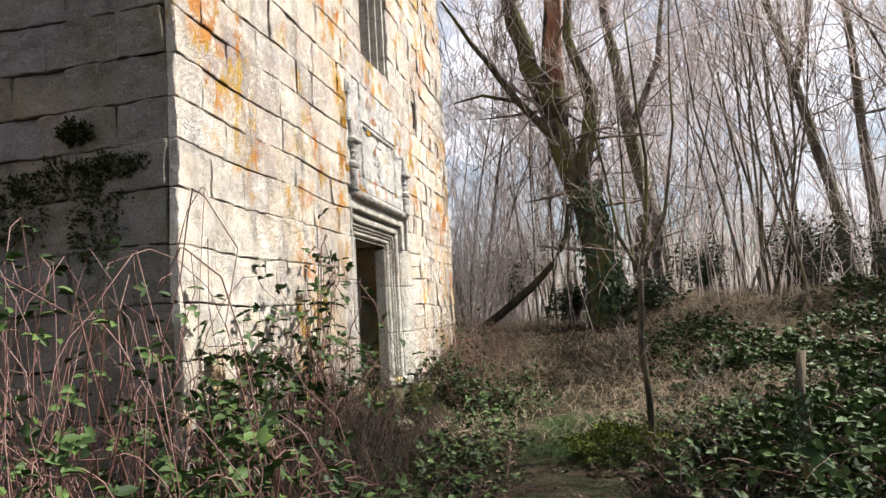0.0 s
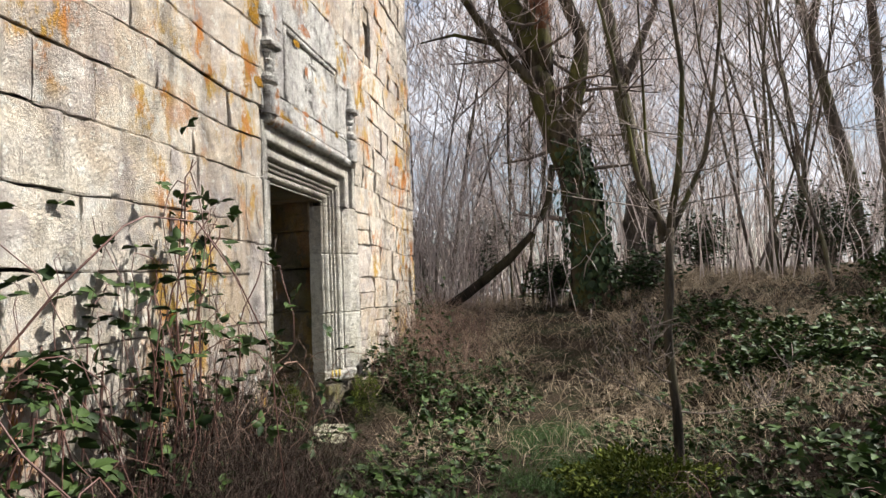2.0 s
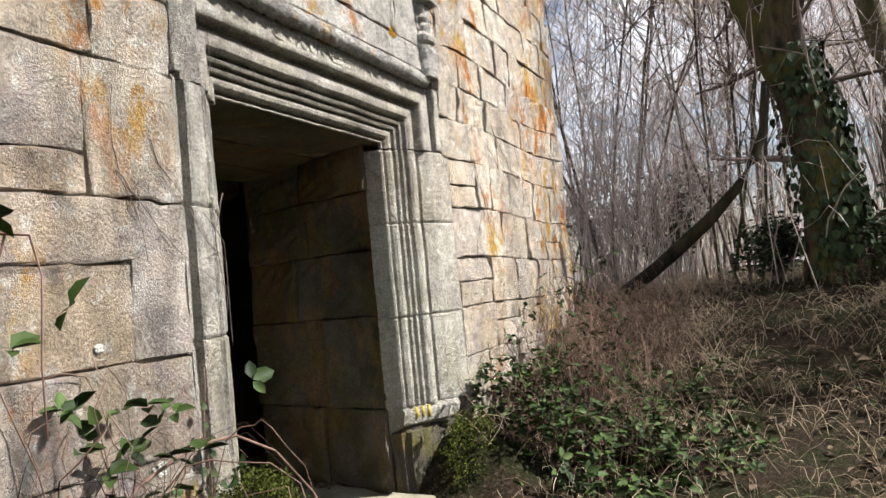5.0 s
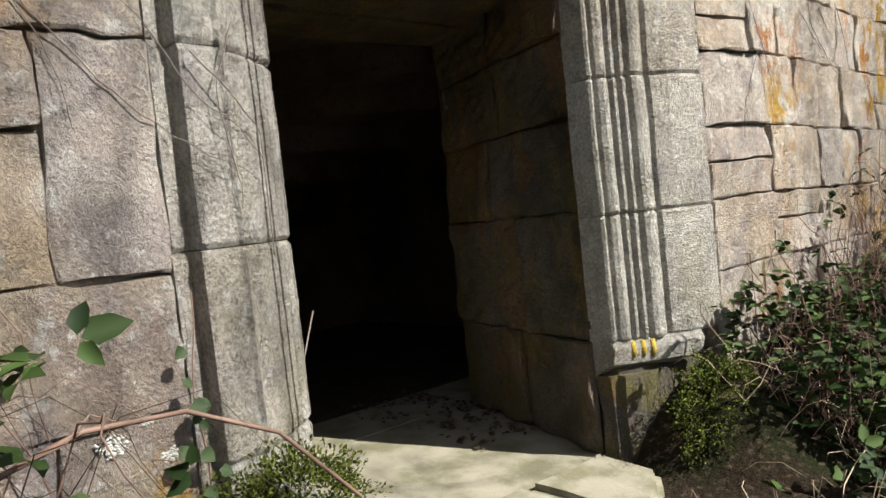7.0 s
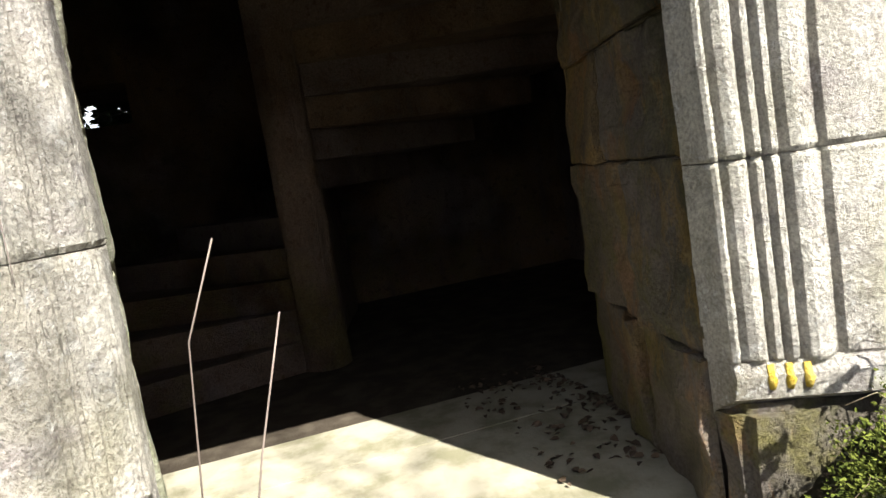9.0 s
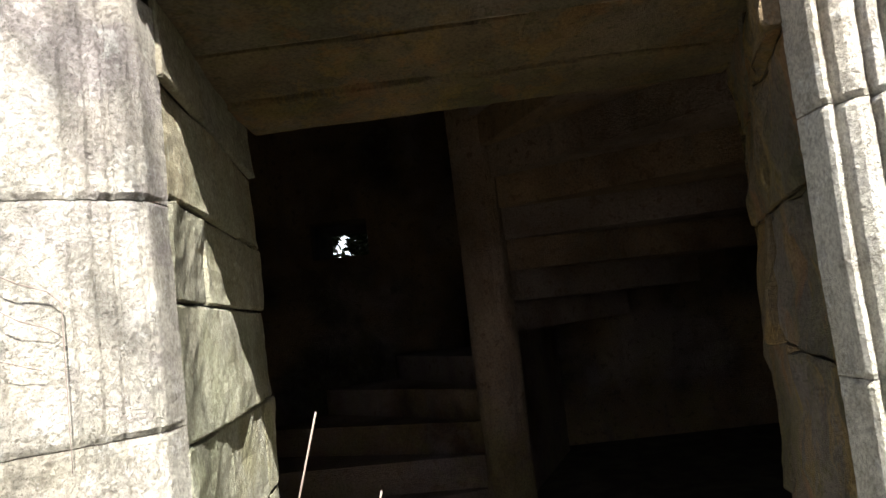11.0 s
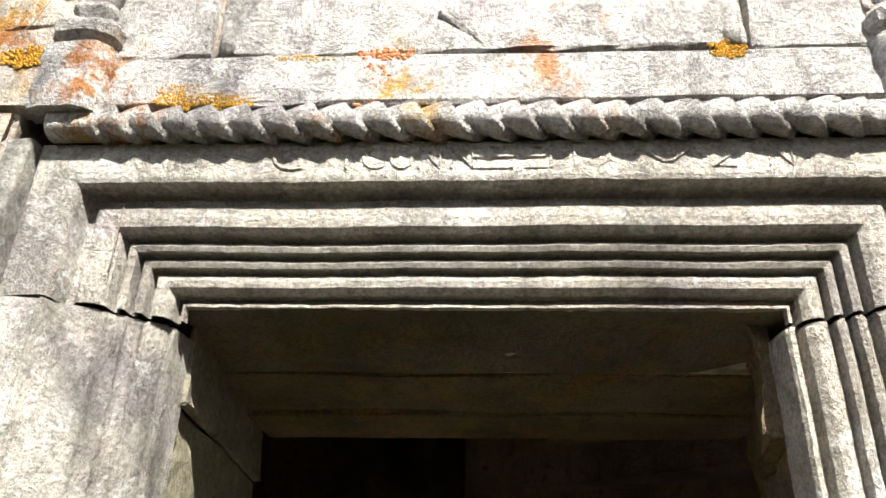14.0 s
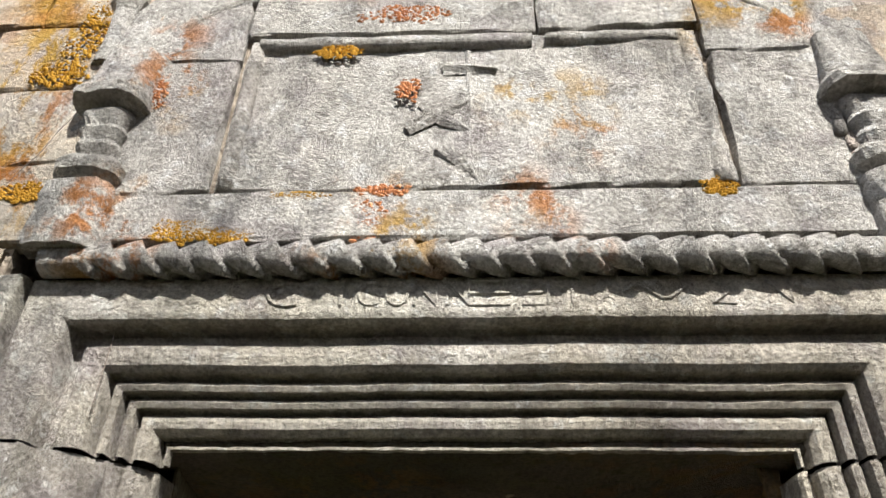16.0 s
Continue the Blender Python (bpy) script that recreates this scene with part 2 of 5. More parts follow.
# ---------------------------------------------------------------- ground
WALL_X, BACK_X = -2.14, -3.60          # the facade's face, and the inner face of its wall
Y0, Y1, TOP = 3.52, 11.36, 9.2         # the facade's corners and height
OL, OR, SILL, HEAD = 6.85, 8.18, 0.36, 2.31   # the doorway
FLOOR_Z = 0.33


def wave(x, y):
    return 0.5 * np.sin(1.7 * x + 0.6 * y) + 0.5 * np.sin(2.3 * y - 1.1 * x + 1.3) + 0.35 * np.sin(4.1 * x + 3.3 * y)


def ground_z(x, y):
    x, y = np.asarray(x, float), np.asarray(y, float)
    z = 0.22 + 0.42 * sm(x, 0.15, 1.9) + 0.30 * sm(x, 2.0, 7.0)
    z = z + 0.92 * sm(y, 8.3, 14.0) * (1 - 0.25 * sm(x, 1.0, 5.0)) + 0.10 * sm(y, 14, 24) - 0.012 * np.maximum(y - 26, 0) ** 1.15
    z = z + 0.16 * sm(-x, 1.25, 2.1) * sm(y, 2.0, 4.0) * sm(15 - y, 0.0, 3.0)
    z = z + 0.26 * sm(-x, 1.55, 2.05) * sm(y, 4.0, 5.2) * (1 - sm(y, 6.55, 6.80)) + 0.22 * sm(-x, 1.50, 2.0) * sm(y, 8.15, 8.45) * (1 - sm(y, 10.5, 12.0))
    z = z + 0.045 * wave(x, y) * sm(np.abs(x + 0.45), 0.2, 1.0) + 0.02 * wave(3 * x, 3 * y)
    z = z - 0.085 * sm(-x, 1.5, 1.9) * sm(y, 6.62, 6.85) * (1 - sm(y, 8.1, 8.3))
    inside = (x < -2.3) & (x > -8.6) & (y > Y0 + 0.2) & (y < Y1 - 0.2)
    return np.where(inside, np.minimum(z, 0.1), z)


def axis_steps(lo, a, b, hi, fine, n):
    far = lambda d: d * (np.linspace(0, 1, n)[1:] ** 2.5)
    return np.concatenate([a - far(a - lo)[::-1], np.arange(a, b, fine), b + far(hi - b)])


gx, gy = axis_steps(-600, -9, 9, 600, 0.14, 16), axis_steps(-600, -4, 20, 600, 0.14, 18)
GX, GY = np.meshgrid(gx, gy, indexing="ij")
gv = np.stack([GX, GY, ground_z(GX, GY)], -1).reshape(-1, 3)
gi = np.arange(len(gv)).reshape(len(gx), len(gy))
gf = np.stack([gi[:-1, :-1], gi[1:, :-1], gi[1:, 1:], gi[:-1, 1:]], -1).reshape(-1, 4)
ground = part("ground", big_mesh("ground", gv, gf, True), GROUND)
tagged(ground, "dark woodland ground with leaf litter and moss", "ground", kind="structure")

# ---------------------------------------------------------------- the tower's walls
CORE = WALL_X - 0.028
DROP = 0.43                            # half-way width of the carved surround beside the opening
wl_parts = [
    prism([(CORE, Y0 + 0.03), (CORE, OL - DROP), (WALL_X - 0.29, OL - DROP), (WALL_X - 0.29, OL - 0.09), (BACK_X, 6.64), (BACK_X, Y0 + 0.03)], -0.3, HEAD + 0.02),
    prism([(CORE, OR + 0.505), (CORE, Y1 - 0.03), (BACK_X, Y1 - 0.03), (BACK_X, 8.53), (WALL_X - 0.29, OR + 0.06), (WALL_X - 0.29, OR + 0.505)], -0.3, HEAD + 0.02),
    boxes("", [(BACK_X, Y0 + 0.03, HEAD + 0.02, CORE, OL - DROP, 9.2), (BACK_X, OR + DROP, HEAD + 0.02, CORE, 9.12, 9.2),
               (BACK_X, 9.40, HEAD + 0.02, CORE, Y1 - 0.03, 9.2), (BACK_X, 9.12, HEAD + 0.02, CORE, 9.40, 3.98), (BACK_X, 9.12, 4.34, CORE, 9.40, 9.2),
               (BACK_X, 9.12, 3.98, WALL_X - 0.35, 9.40, 4.34),
               (BACK_X, OL - DROP, HEAD + 0.02, WALL_X - 0.29, OR + DROP, 2.80), (BACK_X, OL - DROP, 2.80, CORE, OR + DROP, 4.22),
               (BACK_X, OL - DROP, 4.22, CORE, 7.02, 6.1), (BACK_X, 8.06, 4.22, CORE, OR + DROP, 6.1), (BACK_X, OL - DROP, 6.1, CORE, OR + DROP, 9.2)]),
]
wall_east = part("wall_east", mesh_of("wall_east", *joined(*wl_parts)), MORTAR)
tagged(wall_east, "sunlit tower wall of large pale granite blocks with orange lichen", "wall", kind="structure")
wall_south = part("wall_south", mesh_of("wall_south", *boxes("", [(-8.6, Y0 + 0.03, -0.3, CORE, Y0 + 1.1, 9.2)])), MORTAR)
tagged(wall_south, "shaded tower wall of mossy granite blocks, shade in their colour", "wall", kind="structure")
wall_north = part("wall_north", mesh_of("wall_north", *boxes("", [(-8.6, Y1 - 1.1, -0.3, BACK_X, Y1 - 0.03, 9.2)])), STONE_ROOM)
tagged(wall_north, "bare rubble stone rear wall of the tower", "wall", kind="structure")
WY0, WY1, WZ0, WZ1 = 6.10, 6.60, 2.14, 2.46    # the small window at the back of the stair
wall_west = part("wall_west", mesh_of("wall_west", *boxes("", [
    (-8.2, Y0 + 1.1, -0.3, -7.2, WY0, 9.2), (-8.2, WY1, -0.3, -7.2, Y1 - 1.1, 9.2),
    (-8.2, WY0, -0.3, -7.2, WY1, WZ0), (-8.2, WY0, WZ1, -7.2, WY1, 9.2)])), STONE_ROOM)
tagged(wall_west, "rubble stone wall with a small window, colour darkened for shade", "wall", kind="structure")
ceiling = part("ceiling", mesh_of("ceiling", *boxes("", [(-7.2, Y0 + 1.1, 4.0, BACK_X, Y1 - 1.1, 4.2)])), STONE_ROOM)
tagged(ceiling, "stone vault above the stair, colour darkened for shade", "ceiling", kind="structure")
roof = part("roof", mesh_of("roof", *boxes("", [(-8.6, Y0, 9.2, WALL_X, Y1, 9.4)])), STONE_ROOM)
tagged(roof, "flat stone top of the ruined tower", "roof", kind="structure")
earth_floor = part("earth_floor", mesh_of("earth_floor", *boxes("", [(-7.2, Y0 + 1.1, -0.1, BACK_X - 0.45, Y1 - 1.1, FLOOR_Z)])), FLOOR_SHADE)
tagged(earth_floor, "floor around the stair, colour darkened for shade", "floor", kind="structure")
floor = part("floor", mesh_of("floor", *boxes("", [(BACK_X - 0.45, Y0 + 1.1, -0.1, BACK_X, Y1 - 1.1, FLOOR_Z), (BACK_X, 6.6, -0.1, WALL_X - 0.30, 8.6, FLOOR_Z - 0.004)])), SLAB)
tagged(floor, "dusty pale stone floor of the doorway", "floor", kind="structure")


def block(name, u0, u1, z0, z1, material, parent, put, deep=0.05, swell=0.012, seed=0.0, cells=(9, 7)):
    """A hewn block over [u0, u1] x [z0, z1] of a wall; put(u, out, z) gives the place."""
    nu, nz = cells
    gap = random.uniform(0.001, 0.004)
    v, f = [], []
    us = [u0 + gap, u0 + gap + 0.007] + [u0 + (u1 - u0) * i / nu for i in range(1, nu)] + [u1 - gap - 0.007, u1 - gap]
    zs = [z0 + gap, z0 + gap + 0.007] + [z0 + (z1 - z0) * i / nz for i in range(1, nz)] + [z1 - gap - 0.007, z1 - gap]
    off = (random.random() - 0.5) * swell * 0.9
    tilt_u, tilt_z = (random.random() - 0.5) * swell * 1.4, (random.random() - 0.5) * swell * 1.4
    chip = random.choice((0.010, 0.016, 0.026))
    for i, u in enumerate(us):
        for j, z in enumerate(zs):
            edge = (i in (0, len(us) - 1)) + (j in (0, len(zs) - 1))
            p = Vector((u * 3.1 + seed, z * 3.1, seed))
            wob = noise.noise(p * 2.0) * swell * 0.9 + noise.noise(p * 6.5) * swell * 0.55 + off + tilt_u * (2 * (u - u0) / (u1 - u0) - 1) + tilt_z * (2 * (z - z0) / (z1 - z0) - 1)
            bite = max(0.0, noise.noise(p * 3.3 + Vector((3, 7, 5))) - 0.12) * chip * 1.6
            jit = 0.010 * noise.noise(p * 4 + Vector((9, 2, 1)))
            in_u = bite * (1 if i == 0 else -1 if i == len(us) - 1 else 0)
            in_z = bite * (1 if j == 0 else -1 if j == len(zs) - 1 else 0)
            sink = 0.005 + 0.006 * noise.noise(p * 5) + bite * 0.5 if edge == 1 else 0.018 + bite if edge else 0.0
            v.append(put(u + jit * (edge > 0) + in_u, wob - sink, z + 0.9 * jit * (edge > 0) + in_z))
    n, m = len(us), len(zs)
    for i in range(n - 1):
        for j in range(m - 1):
            f.append([i * m + j, (i + 1) * m + j, (i + 1) * m + j + 1, i * m + j + 1])
    rim = [i * m for i in range(n)] + [(n - 1) * m + j for j in range(1, m)] + [i * m + m - 1 for i in range(n - 2, -1, -1)] + [j for j in range(m - 2, 0, -1)]
    k = len(v)
    for r in rim:
        i, j = divmod(r, m)
        v.append(put(us[i], -deep, zs[j]))
    for a in range(len(rim)):
        b = (a + 1) % len(rim)
        f.append([rim[b], rim[a], k + a, k + b])
    ob = part(name, mesh_of(name, v, f, False), material, parent)
    return ob


def east(u, out, z):
    calm = 1.0 if not (6.3 < u < 8.8 and z < 4.0) else 0.15
    return (WALL_X + out, u + calm * 0.022 * noise.noise(Vector((u * 1.3, z * 1.6, 2.0))), z + calm * 0.045 * noise.noise(Vector((u * 0.8, z * 0.9, 7.0))))


def south(u, out, z):
    return (u + 0.03 * noise.noise(Vector((u * 1.3, z * 1.6, 4.0))), Y0 - out, z + 0.045 * noise.noise(Vector((u * 0.8 + 9, z * 0.9, 7.0))) * sm(WALL_X - u, 0.0, 0.3) + 0.045 * noise.noise(Vector((Y0 * 0.8, z * 0.9, 7.0))) * (1 - sm(WALL_X - u, 0.0, 0.3)))


COURSES = [0.05, 0.34, 0.68, 1.02, 1.32, 1.63, 1.95, 2.26, 2.52, 2.75, 3.00, 3.28, 3.55, 3.86, 4.22, 4.50, 4.82, 5.12, 5.45, 5.78, 6.10, 6.45, 6.80, 7.2, 7.6, 8.0, 8.4, 8.8, 9.2]
HOLES = [(5.55, 6.42, 1.32, 2.26), (OL - DROP, OR + 0.505, -0.1, 2.28), (OL - DROP, OR + DROP, 2.28, 2.76), (7.02, 8.06, 4.22, 6.10), (9.12, 9.40, 3.98, 4.34), (6.60, 8.42, 2.76, 3.86)]


def free_runs(a, b, z0, z1):
    """What is left of [a, b] beside the openings that a course meets."""
    cuts = sorted((h0, h1) for h0, h1, k0, k1 in HOLES if min(z1, k1) - max(z0, k0) > 0.04)
    runs, at = [], a
    for h0, h1 in cuts:
        if h0 > at:
            runs.append((at, h0))
        at = max(at, h1)
    runs.append((at, b))
    return runs


def lay_facade():
    for k in range(len(COURSES) - 1):
        z0, z1 = COURSES[k], COURSES[k + 1]
        for a, b in free_runs(Y0, Y1, z0, z1):
            u = a
            first = a == Y0
            while u < b - 0.02:
                w = random.uniform(0.32, 0.86) if u < 8.4 else random.uniform(0.26, 0.58)
                if first:
                    w, first = (0.30 if k % 2 else 0.62) + random.uniform(-0.05, 0.08), False
                if b - u - w < 0.24:
                    w = b - u
                rough = 0.010 if u < 8.5 else 0.017
                top = z1
                if u > 8.5 and w > 0.34 and z1 - z0 > 0.3 and random.random() < 0.22 and z0 < 4:
                    mid = z0 + (z1 - z0) * random.uniform(0.45, 0.6)
                    block("stone_block", u, u + w, z0, mid, STONE, wall_east, east, 0.05, rough, k * 3.7 + u, (4, 2))
                    block("stone_block", u, u + w, mid, z1, STONE, wall_east, east, 0.05, rough, k * 2.7 + u, (4, 2))
                else:
                    block("stone_block", u, u + w, z0, top, STONE, wall_east, east, 0.05, rough, k * 3.7 + u)
                u += w
    for y0, y1, z0, z1 in ((6.06, 6.42, 1.82, 2.26), (5.55, 6.06, 1.95, 2.26), (5.55, 6.06, 1.82, 1.95), (5.55, 6.19, 1.62, 1.82), (5.55, 6.19, 1.32, 1.62), (6.19, 6.42, 1.32, 1.82)):
        block("stone_block", y0, y1, z0, z1, STONE, wall_east, east, 0.05, 0.010, y0 + z0, (8, 6))


def lay_side():
    for k in range(len(COURSES) - 1):
        z0, z1 = COURSES[k], COURSES[k + 1]
        u, first = WALL_X - 0.052, True
        while u > -8.6 + 0.02:
            w = random.uniform(0.34, 0.75)
            if first:
                w, first = (0.62 if k % 2 else 0.30), False
            if u < -5.2:
                w = 1.6
            if u - w < -8.4:
                w = u + 8.6
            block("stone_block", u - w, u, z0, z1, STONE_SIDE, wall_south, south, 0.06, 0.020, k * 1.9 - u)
            u -= w


# ---------------------------------------------------------------- the carved doorway
# (away from the opening, depth behind the facade's face)
INNER = [(0.000, 0.310), (0.000, 0.250), (0.006, 0.236), (0.016, 0.236), (0.022, 0.262), (0.030, 0.262), (0.034, 0.222), (0.046, 0.200), (0.060, 0.193), (0.072, 0.198),
         (0.078, 0.222), (0.084, 0.222), (0.086, 0.178), (0.096, 0.169), (0.104, 0.176), (0.106, 0.205), (0.114, 0.202), (0.116, 0.150), (0.126, 0.141), (0.134, 0.148),
         (0.136, 0.178), (0.146, 0.172), (0.150, 0.122), (0.162, 0.104), (0.182, 0.096), (0.204, 0.098), (0.214, 0.110), (0.220, 0.130), (0.240, 0.130), (0.246, 0.060),
         (0.252, 0.046), (0.262, 0.040)]
INNER = [(u, d * 0.8 if d < 0.3 else d) for u, d in INNER]
PROFILE = INNER + [(0.345, 0.016), (0.356, 0.022), (0.364, 0.075), (0.400, 0.075), (0.408, 0.012), (0.430, 0.004), (0.430, 0.310)]
QUOIN = INNER[:-4] + [(0.236, 0.098), (0.242, 0.076), (0.262, 0.060), (0.30, 0.034), (0.40, 0.004), (0.49, -0.004), (0.505, 0.012), (0.505, 0.310)]


def worn(u, d):
    """The same profile rubbed smooth by weather."""
    ease = 0.215 * max(0.0, 1 - u / 0.262) ** 0.8 if u <= 0.262 else d
    return u + (0.03 * (1 - u / 0.262) ** 6 if u < 0.262 else 0), (d * 0.28 + ease * 0.72 if u < 0.262 and d < 0.30 else d)


door_surround = tagged(new("door_surround"), "carved granite door surround with deep roll mouldings and rope cornice", "door surround", kind="structure")


def jamb_block(side, z0, z1, soft, seed):
    prof = [worn(*q) for q in PROFILE] if soft else QUOIN
    gap, rows = 0.0015, 26
    zs = [z0 + gap, z0 + gap + 0.012] + [z0 + (z1 - z0) * i / rows for i in range(1, rows)] + [z1 - gap - 0.012, z1 - gap]
    v, f = [], []
    for j, z in enumerate(zs):
        end = j in (0, len(zs) - 1)
        for u, d in prof:
            p = Vector((u * 6, z * 5, seed))
            d2 = d + 0.005 * noise.noise(p * 0.8) + 0.0022 * noise.noise(p * 9) + (0.008 if end and d < 0.30 else 0)
            u2 = u + 0.004 * noise.noise(p * 0.6 + Vector((4, 4, 4))) + 0.0018 * noise.noise(p * 8 + Vector((2, 4, 4))) + (0.006 if end and u < 0.1 and d < 0.3 else 0)
            v.append((WALL_X - d2, OL - u2 if side < 0 else OR + u2, z))
    n = len(prof)
    for j in range(len(zs) - 1):
        for i in range(n - 1):
            q = [j * n + i, j * n + i + 1, (j + 1) * n + i + 1, (j + 1) * n + i]
            f.append(q if side > 0 else q[::-1])
    f.append(list(range(n)) if side < 0 else list(range(n))[::-1])
    k = (len(zs) - 1) * n
    f.append([k + i for i in range(n)] if side > 0 else [k + i for i in range(n)][::-1])
    return part("jamb_stone", mesh_of("jamb_stone", v, f), STONE_DOOR, door_surround)


LJ = [0.30, 0.86, 1.36, 1.83, 2.28]
RJ = [0.80, 1.31, 1.85, 2.28]
for k in range(4):
    jamb_block(-1, LJ[k], LJ[k + 1], True, 3.1 * k)
for k in range(3):
    jamb_block(1, RJ[k], RJ[k + 1], False, 7.7 + 2.3 * k)

LINTEL_TOP = HEAD + 0.36
v, f = [], []
use = [(0.008, 0.208), (0.010, 0.190)] + INNER[3:] + [(0.355, 0.036), (0.36, 0.31)]
cols = 150
for u, d in use:
    ring = [(OL - u, 2.285), (OL - u, HEAD + u)]
    ring += [(OL - u + (OR - OL + 2 * u) * i / cols, HEAD + u) for i in range(1, cols)]
    ring += [(OR + u, HEAD + u), (OR + u, 2.285)]
    for i, (y, z) in enumerate(ring):
        p = Vector((y * 5, z * 5, u * 4))
        v.append((WALL_X - d + 0.003 * noise.noise(p * 0.7) + 0.002 * noise.noise(p * 9), y, z + (0.002 * noise.noise(p * 0.7) + 0.0018 * noise.noise(p * 9) if 1 < i < len(ring) - 2 else 0)))
n = cols + 3
for a in range(len(use) - 1):
    for i in range(n - 1):
        f.append([a * n + i, a * n + i + 1, (a + 1) * n + i + 1, (a + 1) * n + i][::-1])
part("lintel", mesh_of("lintel", v, f), STONE_DOOR, door_surround, "moulded lintel with faint carved inscription")
# corner stones beside the lintel
for y0, y1 in ((OL - DROP, OL - 0.365), (OR + 0.365, OR + DROP)):
    block("lintel_end", y0, y1, 2.285, LINTEL_TOP, STONE_DOOR, door_surround, east, 0.25, 0.006, y0, (1, 4))

# rope moulding
v, f = [], []
R, LEN, NY, NT = 0.043, 1.98, 340, 24
ry0 = OL - 0.34
for i in range(NY + 1):
    y = ry0 + LEN * i / NY
    end = min(1.0, min(i, NY - i) / 3 + 0.5)
    for j in range(NT):
        th = 2 * math.pi * j / NT
        ph = (y / 0.077 + th / (2 * math.pi) * 2.0) % 1.0
        tooth = 0.50 + 0.64 * ph ** 0.6 if 0.13 < y - ry0 < LEN - 0.13 else 0.9
        tooth += 0.10 * noise.noise(Vector((y * 9, th, 1)))
        v.append((WALL_X - 0.012 + R * tooth * end * math.cos(th), y, LINTEL_TOP + 0.030 + R * tooth * end * math.sin(th)))
for i in range(NY):
    for j in range(NT):
        f.append([i * NT + j, i * NT + (j + 1) % NT, (i + 1) * NT + (j + 1) % NT, (i + 1) * NT + j])
f += [list(range(NT))[::-1], [NY * NT + j for j in range(NT)]]
part("rope_moulding", mesh_of("rope_moulding", v, f, True), STONE_PANEL, door_surround, "rope-carved cornice with orange lichen")


# ---------------------------------------------------------------- carved panel above the door
def tube(points, radii, sides=8, wob=0.0):
    """A tapering tube through a few points, as verts and faces."""
    pts = [Vector(p) for p in points]
    v, f = [], []
    up = Vector((0.31, 0.17, 0.93)).normalized()
    for i, p in enumerate(pts):
        d = (pts[min(i + 1, len(pts) - 1)] - pts[max(i - 1, 0)]).normalized()
        if abs(d.dot(up)) > 0.95:
            up = Vector((0.9, 0.3, 0.1)).normalized()
        a = d.cross(up).normalized()
        c = d.cross(a)
        for k in range(sides):
            th = 2 * math.pi * k / sides
            r = radii[i] * (1 + wob * noise.noise(p * 3 + Vector((th, 0, i))))
            v.append(tuple(p + a * r * math.cos(th) + c * r * math.sin(th)))
    for i in range(len(pts) - 1):
        for k in range(sides):
            f.append([i * sides + k, i * sides + (k + 1) % sides, (i + 1) * sides + (k + 1) % sides, (i + 1) * sides + k])
    f += [list(range(sides))[::-1], [(len(pts) - 1) * sides + k for k in range(sides)]]
    return v, f


panel = tagged(new("carved_panel"), "weathered carved stone panel above the door with orange lichen", "carved panel", kind="structure")
FACE = 0.0


def face(u, out, z):
    return (WALL_X + FACE + out, u, z)


def sunk(u, out, z):
    return (WALL_X - 0.008 + out, u, z)


for y0, y1, z0, z1 in ((6.44, 8.62, 2.745, 2.895), (6.44, 6.86, 2.895, 3.37), (8.15, 8.60, 2.895, 3.37), (6.44, 6.86, 3.37, 3.86),
                       (6.86, 7.70, 3.475, 3.86), (7.70, 8.15, 3.475, 3.86), (8.15, 8.60, 3.37, 3.86)):
    block("panel_stone", y0, y1, z0, z1, STONE_PANEL, panel, face, 0.03, 0.007, y0 + z0, (14, 7))
block("tablet", 6.87, 8.14, 2.90, 3.47, STONE_PANEL, panel, sunk, 0.02, 0.013, 1.3, (26, 14))


def frame_roll(points, r, name="panel_moulding"):
    v, f = tube(points, [r] * len(points), 8, 0.25)
    part(name, mesh_of(name, v, f, True), STONE_PANEL, panel)


def along(a, b, n=9):
    return [tuple(Vector(a).lerp(Vector(b), i / n)) for i in range(n + 1)]


PX = WALL_X - 0.014
frame_roll(along((PX, 6.90, 2.905), (PX, 6.90, 3.44)), 0.022)
frame_roll(along((PX, 8.11, 2.905), (PX, 8.11, 3.44)), 0.024)
frame_roll(along((PX, 6.91, 3.44), (PX, 7.68, 3.44)), 0.026)
frame_roll(along((PX, 7.72, 3.445), (PX, 8.10, 3.445)), 0.024)
# the basket arch that frames the panel
arc = [(WALL_X - 0.018, 6.62 + 0.33 * (1 - math.cos(a)), 3.37 + 0.30 * math.sin(a)) for a in np.linspace(0, math.pi / 2, 8)]
arc += [(WALL_X - 0.018, 8.42 - 0.33 * (1 - math.cos(a)), 3.37 + 0.30 * math.sin(a)) for a in np.linspace(math.pi / 2, 0, 8)]
frame_roll(arc, 0.026, "arch_moulding")
frame_roll([(WALL_X - 0.018, 8.42, 3.37), (WALL_X - 0.018, 8.43, 3.2), (WALL_X - 0.018, 8.42, 3.05)], 0.026, "arch_moulding")
frame_roll([(WALL_X - 0.01, 6.62, 3.38), (WALL_X - 0.008, 6.60, 3.28), (WALL_X - 0.008, 6.60, 3.16)], 0.05, "arch_moulding")
